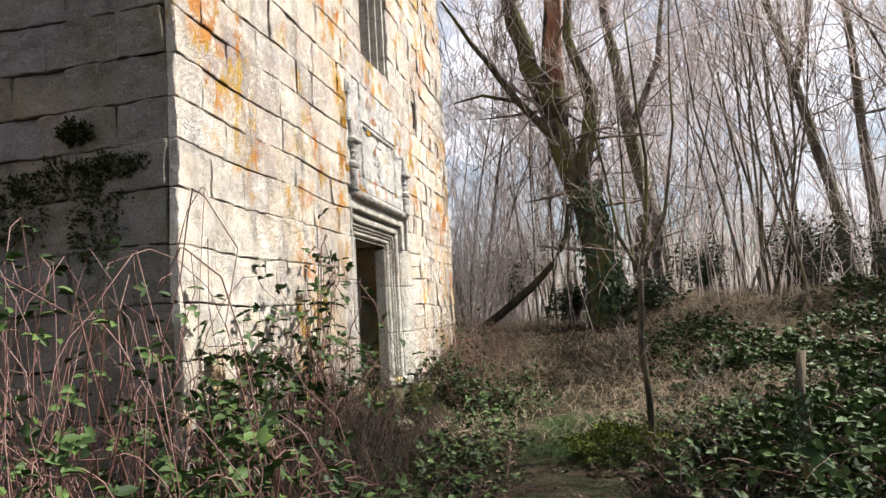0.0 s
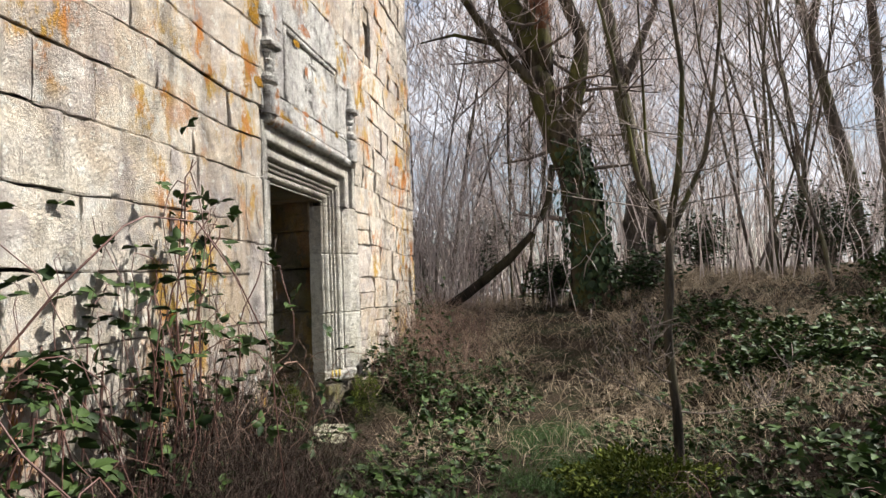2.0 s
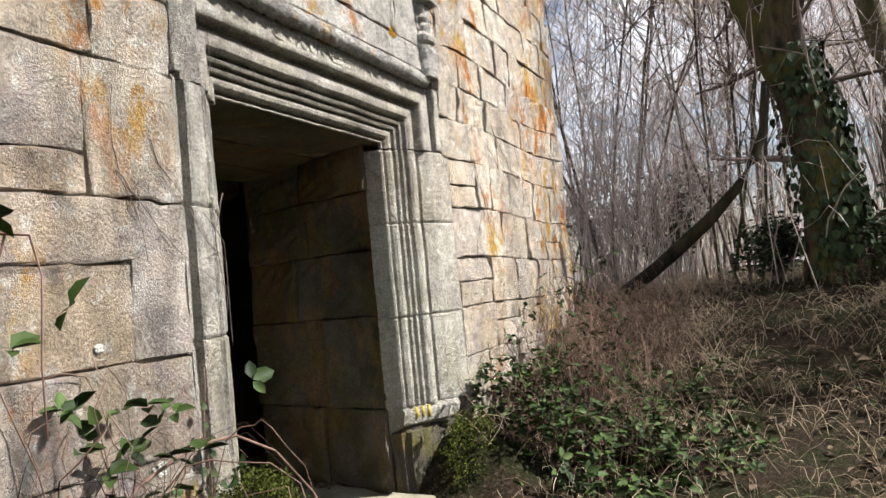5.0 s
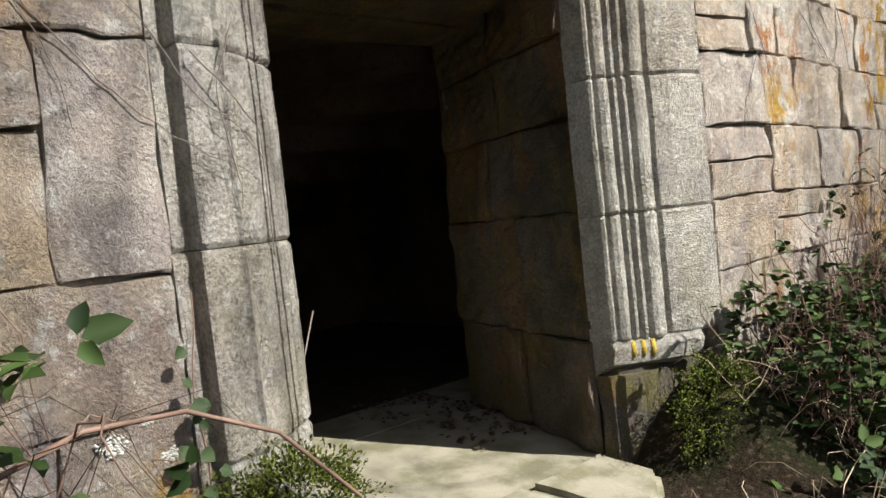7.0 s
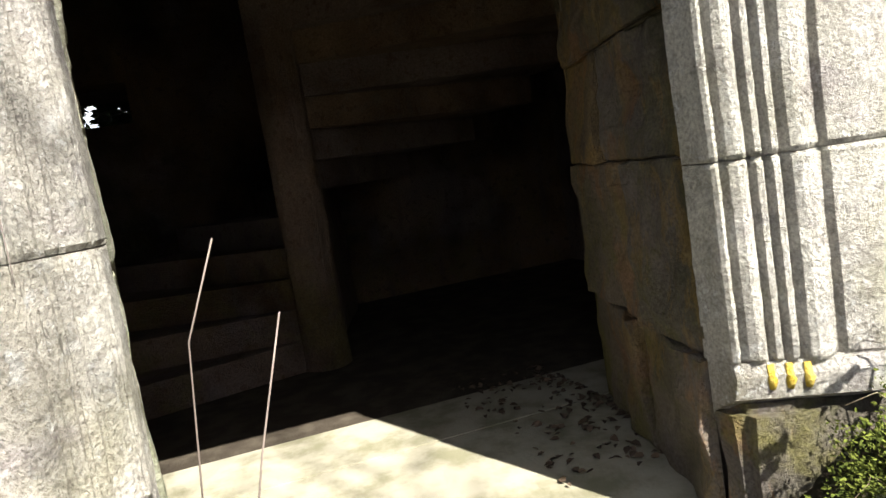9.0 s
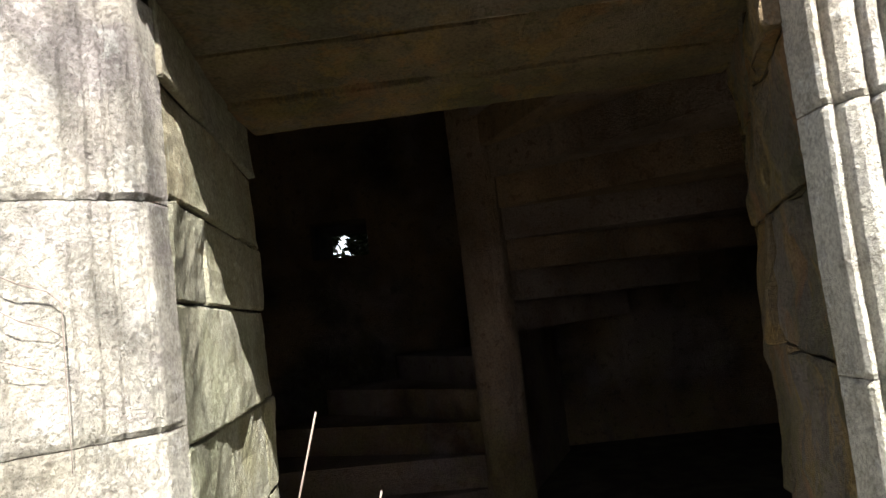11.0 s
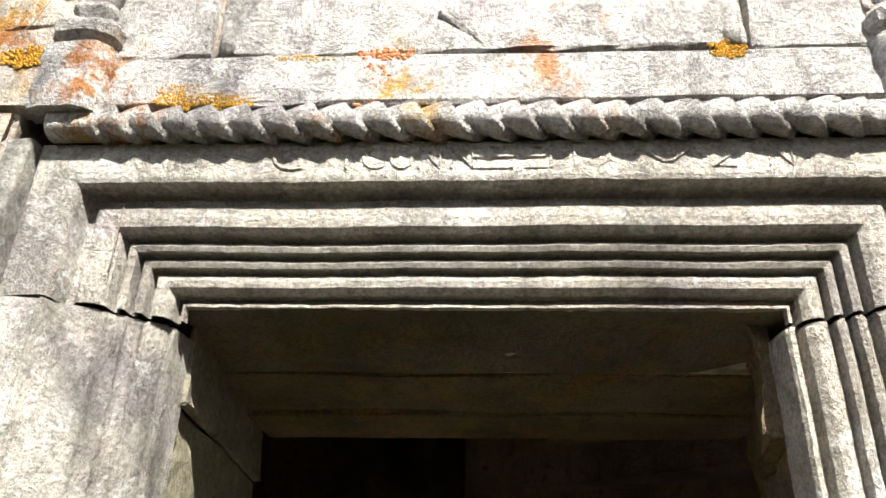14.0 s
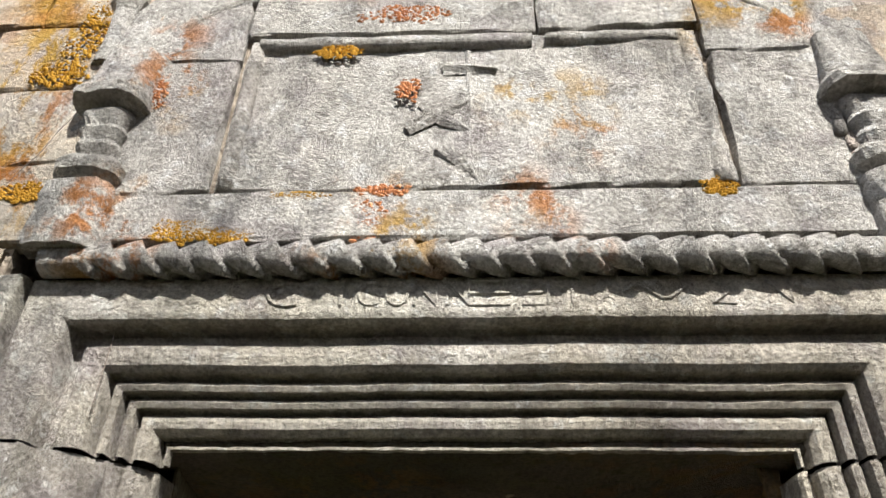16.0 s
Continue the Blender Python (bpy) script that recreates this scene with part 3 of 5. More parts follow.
# worn relief: a cross with a broken figure
for pts, r in (([(PX, 7.50, 3.40), (PX, 7.51, 3.20), (PX, 7.50, 2.93)], 0.022), ([(PX, 7.43, 3.32), (PX, 7.50, 3.33), (PX, 7.58, 3.32)], 0.034),
               ([(PX, 7.34, 3.10), (PX, 7.41, 3.15), (PX, 7.50, 3.20)], 0.030), ([(PX, 7.38, 3.20), (PX, 7.44, 3.13), (PX, 7.50, 3.10)], 0.026),
               ([(PX, 7.42, 3.03), (PX, 7.48, 2.99), (PX, 7.53, 2.92)], 0.026)):
    v, f = tube(pts, [r * 0.5, r * 0.75, r * 0.45], 7, 0.8)
    part("relief", mesh_of("relief", v, f, False), STONE_PANEL, panel)


def lathe(name, rings, cx, cy, material, parent, sides=12):
    """A turned shape from (radius, height) rings, standing half out of the wall."""
    v, f = [], []
    for r, z in rings:
        for k in range(sides):
            th = 2 * math.pi * k / sides
            q = 0.85 * r * (1 + 0.12 * noise.noise(Vector((math.cos(th) * 3, math.sin(th) * 3, z * 14))))
            v.append((cx + q * math.cos(th), cy + q * math.sin(th), z))
    for i in range(len(rings) - 1):
        for k in range(sides):
            f.append([i * sides + k, i * sides + (k + 1) % sides, (i + 1) * sides + (k + 1) % sides, (i + 1) * sides + k])
    f += [list(range(sides))[::-1], [(len(rings) - 1) * sides + k for k in range(sides)]]
    return part(name, mesh_of(name, v, f, False), material, parent)


def hewn(name, rows, y0, parent, sides=14):
    """A half-round carved piece standing out of the wall: rows of (half width, out, height)."""
    v, f = [], []
    for w, out, z in rows:
        for k in range(sides + 1):
            th = math.pi * k / sides
            sq = 0.55
            cy, cx = math.copysign(abs(math.cos(th)) ** sq, math.cos(th)), math.sin(th) ** sq
            wear = 1 + 0.16 * noise.noise(Vector((cy * 3, z * 16, y0))) + 0.08 * noise.noise(Vector((cy * 9, z * 40, y0)))
            v.append((WALL_X - 0.02 + (out + 0.02) * cx * wear, y0 + w * cy * (0.9 + 0.1 * wear), z))
    n = sides + 1
    for i in range(len(rows) - 1):
        for k in range(sides):
            f.append([i * n + k, i * n + k + 1, (i + 1) * n + k + 1, (i + 1) * n + k])
    f += [list(range(n))[::-1], [(len(rows) - 1) * n + k for k in range(n)]]
    bm = bmesh.new()
    bm.from_mesh(mesh_of(name, v, f))
    bmesh.ops.recalc_face_normals(bm, faces=bm.faces)
    return part(name, bm, STONE_PANEL, parent)


for cy in (6.555, 8.50):
    hewn("colonnette_base", [(0.085, 0.050, 2.715), (0.090, 0.060, 2.76), (0.082, 0.055, 2.82), (0.090, 0.062, 2.86), (0.088, 0.058, 2.90), (0.060, 0.030, 2.915)], cy, panel)
    hewn("necking", [(0.060, 0.020, 2.915), (0.084, 0.055, 2.935), (0.088, 0.060, 2.965), (0.070, 0.040, 2.990), (0.052, 0.022, 3.000)], cy, panel)
    hewn("bell", [(0.050, 0.022, 3.000), (0.056, 0.040, 3.03), (0.050, 0.032, 3.05), (0.062, 0.048, 3.08), (0.055, 0.036, 3.10), (0.068, 0.050, 3.135), (0.062, 0.034, 3.16)], cy, panel)
    hewn("capital", [(0.070, 0.030, 3.160), (0.100, 0.082, 3.172), (0.102, 0.086, 3.20), (0.085, 0.062, 3.23), (0.075, 0.048, 3.32), (0.070, 0.040, 3.40)], cy, panel)
lathe("pinnacle", [(0.050, 3.37), (0.046, 3.48), (0.050, 3.60), (0.074, 3.64), (0.076, 3.72), (0.030, 3.80)], WALL_X - 0.020, 6.47, STONE_PANEL, panel)
def lichen(y0, z0, ry, rz, n, material, out=0.004):
    """A crusty patch of lichen: many low lobed discs lying on the stone."""
    v, f = [], []
    for _ in range(int(1.5 * n)):
        a, q = random.uniform(0, 6.283), random.random() ** 0.6 * 1.25
        lobe = 1 + 0.5 * noise.noise(Vector((math.cos(a) * 1.6, math.sin(a) * 1.6, y0 * 9 + z0)))
        y, z = y0 + ry * q * lobe * math.cos(a), z0 + rz * q * lobe * math.sin(a)
        r = random.uniform(0.0015, 0.0065)
        k = len(v)
        v.append((WALL_X + out + 0.0015, y, z))
        for i in range(6):
            t = i * 1.047 + a
            v.append((WALL_X + out - 0.003, y + r * 1.3 * math.cos(t) * random.uniform(0.7, 1.2), z + r * math.sin(t) * random.uniform(0.7, 1.2)))
        f += [[k, k + 1 + i, k + 1 + (i + 1) % 6] for i in range(6)]
    part("lichen_patch", mesh_of("lichen_patch", v, f), material, panel, "bright crust of lichen on the stone")


s = Nodes("ochre lichen", 1.0, 0.1)
OCHRE = s.done(s.mix(s.island(), (0.36, 0.19, 0.025), (0.55, 0.33, 0.06)))
s = Nodes("rust lichen", 1.0, 0.1)
RUST = s.done(s.mix(s.island(), (0.40, 0.17, 0.08), (0.56, 0.29, 0.15)))
for y0, z0, ry, rz, n, tone in ((6.82, 2.775, 0.055, 0.030, 260, OCHRE), (6.93, 2.765, 0.060, 0.022, 260, OCHRE), (7.08, 2.875, 0.060, 0.012, 110, OCHRE), (7.26, 2.80, 0.035, 0.045, 130, RUST),
                                (7.30, 2.89, 0.060, 0.012, 80, RUST), (8.09, 2.89, 0.035, 0.022, 110, OCHRE), (7.34, 3.24, 0.030, 0.035, 70, RUST), (7.14, 3.40, 0.050, 0.022, 130, OCHRE),
                                (7.32, 3.56, 0.10, 0.035, 160, RUST), (6.36, 3.33, 0.07, 0.05, 190, OCHRE), (6.40, 3.52, 0.05, 0.12, 260, OCHRE), (6.40, 2.90, 0.06, 0.03, 160, OCHRE), (6.66, 3.24, 0.015, 0.05, 50, RUST)):
    lichen(y0, z0, ry, rz, n, tone)

s = Nodes("white lichen", 1.0, 0.1)
WHITE = s.done(s.mix(s.island(), (0.46, 0.45, 0.41), (0.60, 0.59, 0.54)))
for y0, z0, r in ((6.30, 1.10, 0.012), (6.32, 1.02, 0.013), (6.25, 0.98, 0.028), (6.36, 0.93, 0.016), (6.20, 1.22, 0.010), (6.10, 1.05, 0.018), (6.05, 1.38, 0.012), (5.95, 1.60, 0.03)):
    lichen(y0, z0, r * 0.9, r * 0.75, 40, WHITE, 0.002)

# the shallow lettering on the fascia: strokes only, worn past reading
FZ, FX = HEAD + 0.31, WALL_X - 0.032
strokes = []
for y0, kind in ((7.095, "g"), (7.216, "i"), (7.283, "c"), (7.341, "o"), (7.404, "n"), (7.477, "n"), (7.525, "e"), (7.568, "e"), (7.640, "e"), (7.675, "i"), (7.728, "i"), (7.78, "j"), (7.90, "s"), (8.053, "z"), (8.174, "n")):
    h, w = 0.030, 0.024
    if kind in "go":
        strokes.append([(y0 + (w if kind == "o" else 0.045) * math.cos(a), FZ + h * math.sin(a)) for a in np.linspace(0, 2 * math.pi if kind == "o" else 5.2, 11)])
    elif kind == "c":
        strokes.append([(y0 + 0.028 * math.cos(a), FZ + h * math.sin(a)) for a in np.linspace(0.9, 5.4, 9)])
    elif kind == "n":
        strokes.append([(y0 - w, FZ - h), (y0 - w, FZ + h), (y0 + w, FZ - h), (y0 + w, FZ + h)])
    elif kind == "e":
        strokes += [[(y0 - w, FZ + q), (y0 + w, FZ + q)] for q in (-h, 0, h)]
    elif kind == "i":
        strokes.append([(y0, FZ - h), (y0, FZ + h)])
    elif kind == "j":
        strokes.append([(y0 + w, FZ + h), (y0 + w, FZ - 0.01), (y0, FZ - h), (y0 - w, FZ - 0.015)])
    elif kind == "s":
        strokes.append([(y0 - 0.06 + 0.02 * i, FZ + 0.018 * math.sin(i * 1.05)) for i in range(8)])
    else:
        strokes.append([(y0 - w, FZ + h), (y0 + w, FZ + 0.005), (y0 - w, FZ - h), (y0 + w, FZ - h)])
pieces = [tube([(FX - 0.001, y, z) for y, z in st], [0.0048] * len(st), 5) for st in strokes]
part("inscription", mesh_of("inscription", *joined(*pieces)), STONE_DOOR, door_surround, "worn carved letters past reading")

# upper window: moulded jambs set back in steps, a dark sheet as inner shade
window_1 = tagged(new("window_1"), "tall upper window opening with moulded granite jambs", "window", kind="structure")
for k, (a, d) in enumerate(((0.00, 0.035), (0.05, 0.10), (0.10, 0.17))):
    for y0, y1 in ((7.02 + a, 7.07 + a), (8.01 - a, 8.06 - a)):
        part("window_jamb", mesh_of("window_jamb", *boxes("", [(WALL_X - 0.45 - d, y0, 4.222, WALL_X - d, y1, 6.098)])), STONE_DOOR, window_1)
part("window_sill", mesh_of("window_sill", *boxes("", [(WALL_X - 0.5, 7.17, 4.205, WALL_X - 0.03, 7.91, 4.24)])), STONE_DOOR, window_1)
part("window_back", mesh_of("window_back", *boxes("", [(BACK_X - 0.1, 6.9, 4.2, BACK_X - 0.004, 8.2, 6.2)])), STONE_ROOM, window_1, "dark sheet behind the window in place of inner shade")

# splayed jambs of the passage, in courses
def splay(side):
    a, b = ((OL - 0.03, 6.67) if side < 0 else (OR, 8.50))
    x_out, x_in = WALL_X - 0.30, BACK_X + 0.004

    def put(u, out, z):
        k = (u - x_in) / (x_out - x_in)
        return (u, b + (a - b) * k - side * (out + 0.004) , z)

    def put_left(u, out, z):
        return put(x_out + x_in - u, out, z)
    levels = (0.33, 0.72, 1.00, 1.31, 1.62, 1.85, 2.12, 2.325) if side < 0 else (0.33, 0.80, 1.33, 1.72, 2.06, 2.325)
    for z0, z1 in zip(levels, levels[1:]):
        u = x_in
        while u < x_out - 0.05:
            w = random.uniform(0.3, 0.62) if side < 0 else random.uniform(0.42, 0.85)
            if x_out - u - w < 0.2:
                w = x_out - u
            # right side takes the shade-darkened stone, left side the sun-lightened one
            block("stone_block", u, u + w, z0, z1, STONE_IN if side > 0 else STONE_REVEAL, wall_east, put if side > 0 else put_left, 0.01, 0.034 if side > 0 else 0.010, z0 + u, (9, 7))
            u += w


splay(-1)
splay(1)


def soffit(u, out, z):
    return (z, u, HEAD + 0.008 - out - 0.004 * (z < -2.86) - 0.024 * (z < -3.24))


# slabs reach under the lintel; the shade there is in their dark colour
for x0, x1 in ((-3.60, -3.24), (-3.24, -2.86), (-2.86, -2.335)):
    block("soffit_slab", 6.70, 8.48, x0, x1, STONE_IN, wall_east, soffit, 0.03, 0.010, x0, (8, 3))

# worn base under the fluted jamb, and the sill stones
v, f = [], []
for k in range(9):
    u = 0.36 * k / 8
    for d, z in ((0.30, 0.805), (0.215 - 0.60 * min(max(u, 0), 0.31) - 0.010, 0.803), (0.215 - 0.60 * min(max(u, 0), 0.31) - 0.022, 0.77), (0.215 - 0.58 * min(max(u, 0), 0.31) - 0.010, 0.71), (0.29 - 0.5 * min(max(u, 0), 0.31), 0.665), (0.30, 0.65)):
        v.append((WALL_X - d + 0.006 * noise.noise(Vector((u * 20, z * 20, 0))), OR + u, z))
for k in range(8):
    for i in range(5):
        f.append([k * 6 + i, k * 6 + i + 1, (k + 1) * 6 + i + 1, (k + 1) * 6 + i])
f += [[0, 1, 2, 3, 4, 5], [53, 52, 51, 50, 49, 48]]
part("jamb_base", mesh_of("jamb_base", v, f, False), STONE_DOOR, door_surround, "rounded worn jamb base with yellow lichen")
s = Nodes("yellow lichen", 1.0, 0.1)
YELLOW = s.done(s.mix(s.ramp(s.noise(30, 4), 0.4, 0.6), (0.36, 0.25, 0.03), (0.48, 0.36, 0.08)), s.noise(120), 0.9, 0.01)
for k in range(3):
    u = 0.075 + 0.036 * k
    d = 0.215 - 0.60 * u - 0.012
    v, f = tube([(WALL_X - d, OR + u, 0.735), (WALL_X - d + 0.004, OR + u, 0.76), (WALL_X - d, OR + u, 0.798)], [0.009, 0.012, 0.010], 7, 0.5)
    part("lichen_spot", mesh_of("lichen_spot", v, f, True), YELLOW, door_surround, "yellow lichen on the flutes")
def rough_block(plan, z0, z1):
    """A squared stone, rounded and knocked about."""
    bm = bmesh.new()
    v, f = prism(plan, z0, z1)
    vs = [bm.verts.new(q) for q in v]
    for q in f:
        bm.faces.new([vs[i] for i in q])
    bmesh.ops.bevel(bm, geom=bm.edges[:], offset=0.03, segments=2, affect="EDGES")
    bmesh.ops.subdivide_edges(bm, edges=bm.edges[:], cuts=3, use_grid_fill=True)
    for q in bm.verts:
        q.co += Vector((noise.noise(q.co * 6), noise.noise(q.co * 6 + Vector((5, 1, 3))), noise.noise(q.co * 5 + Vector((2, 8, 3))))) * 0.022
    return bm


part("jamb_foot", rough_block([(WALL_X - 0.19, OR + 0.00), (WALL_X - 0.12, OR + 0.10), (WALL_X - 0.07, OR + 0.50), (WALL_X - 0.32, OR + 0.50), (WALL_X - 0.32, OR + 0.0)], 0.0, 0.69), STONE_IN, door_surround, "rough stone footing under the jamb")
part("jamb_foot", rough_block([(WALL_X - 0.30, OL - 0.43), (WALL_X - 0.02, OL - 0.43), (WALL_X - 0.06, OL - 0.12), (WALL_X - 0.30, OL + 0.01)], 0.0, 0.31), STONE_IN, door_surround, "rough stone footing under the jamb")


def slab(name, plan, z, thick, material, label):
    """A flat broken stone with rounded edges."""
    bm = bmesh.new()
    ring = [bm.verts.new((x, y, z - thick)) for x, y in plan]
    bm.faces.new(ring)
    ext = bmesh.ops.extrude_face_region(bm, geom=bm.faces[:])
    bmesh.ops.translate(bm, vec=(0, 0, thick), verts=[q for q in ext["geom"] if isinstance(q, bmesh.types.BMVert)])
    bmesh.ops.recalc_face_normals(bm, faces=bm.faces)
    bmesh.ops.bevel(bm, geom=bm.edges[:], offset=0.025, segments=2, affect="EDGES")
    bmesh.ops.subdivide_edges(bm, edges=bm.edges[:], cuts=2, use_grid_fill=True)
    for q in bm.verts:
        q.co.z += 0.014 * noise.noise(q.co * 4)
        q.co.x += 0.010 * noise.noise(q.co * 5 + Vector((3, 3, 3)))
    ob = part(name, bm, material)
    return tagged(ob, label, "stone slab", "doorstep stones")


for plan, z, note in (([(-2.46, 6.84), (-2.16, 6.82), (-2.10, 7.02), (-2.08, 7.30), (-2.45, 7.34)], 0.352, "worn pale stone slab of the doorstep"),
                      ([(-2.45, 7.36), (-2.07, 7.325), (-1.98, 7.55), (-2.02, 7.72), (-2.45, 7.70)], 0.35, "pale doorstep slab with a broken corner"),
                      ([(-2.45, 7.725), (-1.97, 7.745), (-2.04, 8.00), (-2.14, 8.13), (-2.45, 8.16)], 0.348, "worn pale stone slab of the doorstep, cracked")):
    slab("doorstep", plan, z, 0.30, SLAB, note)

# ---------------------------------------------------------------- the winding stair inside
NX, NY_ = -5.25, 7.55
stair = tagged(new("spiral_stair"), "stone spiral stair seen through the doorway, colour darkened for shade", "stair")
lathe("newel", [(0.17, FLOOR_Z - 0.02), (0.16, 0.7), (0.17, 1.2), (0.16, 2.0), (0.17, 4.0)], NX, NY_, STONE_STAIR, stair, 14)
for k in range(15):
    a0 = radians(285 - 20 * k)
    a1 = radians(285 - 20 * (k + 1) - 2)
    z1 = FLOOR_Z + 0.185 * (k + 1)
    r = 1.85
    plan = [(NX, NY_)] + [(NX + r * math.cos(a1 + (a0 - a1) * i / 3), NY_ + r * math.sin(a1 + (a0 - a1) * i / 3)) for i in range(4)]
    z0 = FLOOR_Z - 0.02 if k < 6 else z1 - 0.24
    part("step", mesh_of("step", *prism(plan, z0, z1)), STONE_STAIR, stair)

# ---------------------------------------------------------------- plants: batch builders
def tubes(P, R, sides=3):
    """Many tubes at once: P (n, k, 3), R (n, k)."""
    n, k, _ = P.shape
    D = np.gradient(P, axis=1)
    D /= np.linalg.norm(D, axis=2, keepdims=True) + 1e-9
    ref = np.where(np.abs(D[..., 2:3]) > 0.9, np.array([1.0, 0, 0]), np.array([0, 0, 1.0]))
    A = np.cross(D, ref)
    A /= np.linalg.norm(A, axis=2, keepdims=True) + 1e-9
    B = np.cross(D, A)
    th = 2 * np.pi * np.arange(sides) / sides
    V = P[:, :, None, :] + R[:, :, None, None] * (A[:, :, None, :] * np.cos(th)[None, None, :, None] + B[:, :, None, :] * np.sin(th)[None, None, :, None])
    idx = np.arange(n * k * sides).reshape(n, k, sides)
    nx = np.roll(idx, -1, axis=2)
    F = np.stack([idx[:, :-1], nx[:, :-1], nx[:, 1:], idx[:, 1:]], -1).reshape(-1, 4)
    return V.reshape(-1, 3), F


def leaves(C, D, N, size, wide=0.62, fold=0.18):
    """Leaves at C, growing along D, facing N: two folded quads each."""
    D = D / (np.linalg.norm(D, axis=1, keepdims=True) + 1e-9)
    S = np.cross(D, N)
    S /= np.linalg.norm(S, axis=1, keepdims=True) + 1e-9
    U = np.cross(S, D)
    s = np.asarray(size)[:, None]
    w = s * wide / 2
    V = np.stack([C, C + D * s * 0.28 - S * w + U * w * fold * 2, C + D * s * 0.68 - S * w * 0.8 + U * w * fold * 2 - U * s * 0.05, C + D * s - U * s * 0.16,
                  C + D * s * 0.68 + S * w * 0.8 + U * w * fold * 2 - U * s * 0.05, C + D * s * 0.28 + S * w + U * w * fold * 2], 1)
    i = np.arange(len(C))[:, None] * 6
    F = np.concatenate([i + np.array([[0, 3, 2, 1]]), i + np.array([[0, 5, 4, 3]])], 1).reshape(-1, 4)
    return V.reshape(-1, 3), F


def stack(*meshes):
    vs, fs, k = [], [], 0
    for v, f in meshes:
        vs.append(v)
        fs.append(f + k)
        k += len(v)
    return np.concatenate(vs), np.concatenate(fs)


def unit(a):
    return a / (np.linalg.norm(a, axis=-1, keepdims=True) + 1e-9)


def arcs(base, lead, height, reach, k=9, droop=1.0, wob=0.05):
    """Arching canes: up, over and down again."""
    n = len(base)
    t = np.linspace(0, 1, k)[None, :, None]
    up = np.zeros((n, 1, 3))
    up[:, 0, 2] = height
    out = np.zeros((n, 1, 3))
    out[:, 0, :2] = lead[:, :2] * reach[:, None]
    P = base[:, None, :] + out * t + up * (2.2 * t - (1.2 + 0.9 * droop) * t ** 2.2)
    P = P + np.cumsum(rng.normal(0, wob / k, (n, k, 3)), 1)
    return P


def compass(n):
    a = rng.uniform(0, 2 * np.pi, n)
    return np.stack([np.cos(a), np.sin(a), np.zeros(n)], 1)


def stuff(name, vf, material, label, category, smooth=False):
    ob = part(name, big_mesh(name, *vf, smooth), material)
    return tagged(ob, label, category, kind="stuff")


def sprigs(C, size, spread=0.6):
    """Bramble leaves in threes at C."""
    n = len(C)
    out = []
    D = unit(compass(n) + np.array([0, 0, 0.25]))
    N = unit(rng.normal(0, spread, (n, 3)) + np.array([0.25, 0.1, 1.0]))
    side = np.cross(D, N)
    for k in (-1, 0, 1):
        d = unit(D * (1.0 if k == 0 else 0.45) + side * k)
        out.append(leaves(C + d * 0.006, d, N, size * rng.uniform(0.75, 1.1, n) * (1 if k == 0 else 0.85)))
    return stack(*out)


CK = 14


def bramble(name, centre, n_canes, spread, height, reach, n_leaf, leaf_size, label, lead=None, tone=CANE, thick=0.0045, droop=0.55):
    """A bramble bush: an empty at its foot, with canes and leaves."""
    cx, cy = centre
    by_wall = cy > Y0 - 0.1 and cx > -4
    root = tagged(new(name), label, "bramble", "bramble bushes")
    root.location = (cx, cy, float(ground_z(cx, cy)) - 0.02)
    bx, by = cx + rng.normal(0, spread[0], n_canes), cy + rng.normal(0, spread[1], n_canes)
    bx = np.maximum(bx, WALL_X + 0.06) if by_wall else bx
    base = np.stack([bx, by, ground_z(bx, by) - 0.03], 1) - np.array(root.location)
    d = compass(n_canes) if lead is None else unit(compass(n_canes) * 0.7 + np.array([*lead, 0]))
    P = arcs(base, d, height * rng.uniform(0.45, 1.1, n_canes), reach * rng.uniform(0.4, 1.2, n_canes), CK, droop, min(0.5, 0.22 * height))
    if -3 < cx < -1 and cy < 7:
        P[..., 0] = np.minimum(P[..., 0], -0.95 - root.location.x - 0.25 * rng.uniform(0, 1, P.shape[:2]))
    if by_wall:
        P[..., 0] = np.maximum(P[..., 0], WALL_X + 0.03 - root.location.x)
        if cy < 6.6:
            P[..., 1] = np.minimum(P[..., 1], 6.35 - root.location.y - 0.1 * rng.uniform(0, 1, P.shape[:2]))
        elif cy < 9.2:
            P[..., 1] = np.maximum(P[..., 1], 8.50 - root.location.y + 0.1 * rng.uniform(0, 1, P.shape[:2]))
    R = np.linspace(1.0, 0.35, CK)[None, :] * rng.uniform(0.6, 1.25, (n_canes, 1)) * thick
    if height > 0.6:
        for k in range(n_canes):
            part("cane", big_mesh("cane", *tubes(P[k:k + 1], R[k:k + 1], 4), True), tone, root)
    else:
        part("cane_tangle", big_mesh("cane_tangle", *tubes(P, R, 4), True), tone, root)
    if n_leaf:
        a, b = rng.integers(0, n_canes, n_leaf), rng.integers(3, CK, n_leaf)
        C = P[a, b] + rng.normal(0, 0.05, (n_leaf, 3))
        if by_wall:
            C[:, 0] = np.maximum(C[:, 0], WALL_X + 0.04 - root.location.x)
        part("foliage", big_mesh("foliage", *sprigs(C, np.full(n_leaf, leaf_size))), LEAF, root, "dark green bramble leaves")
    return root


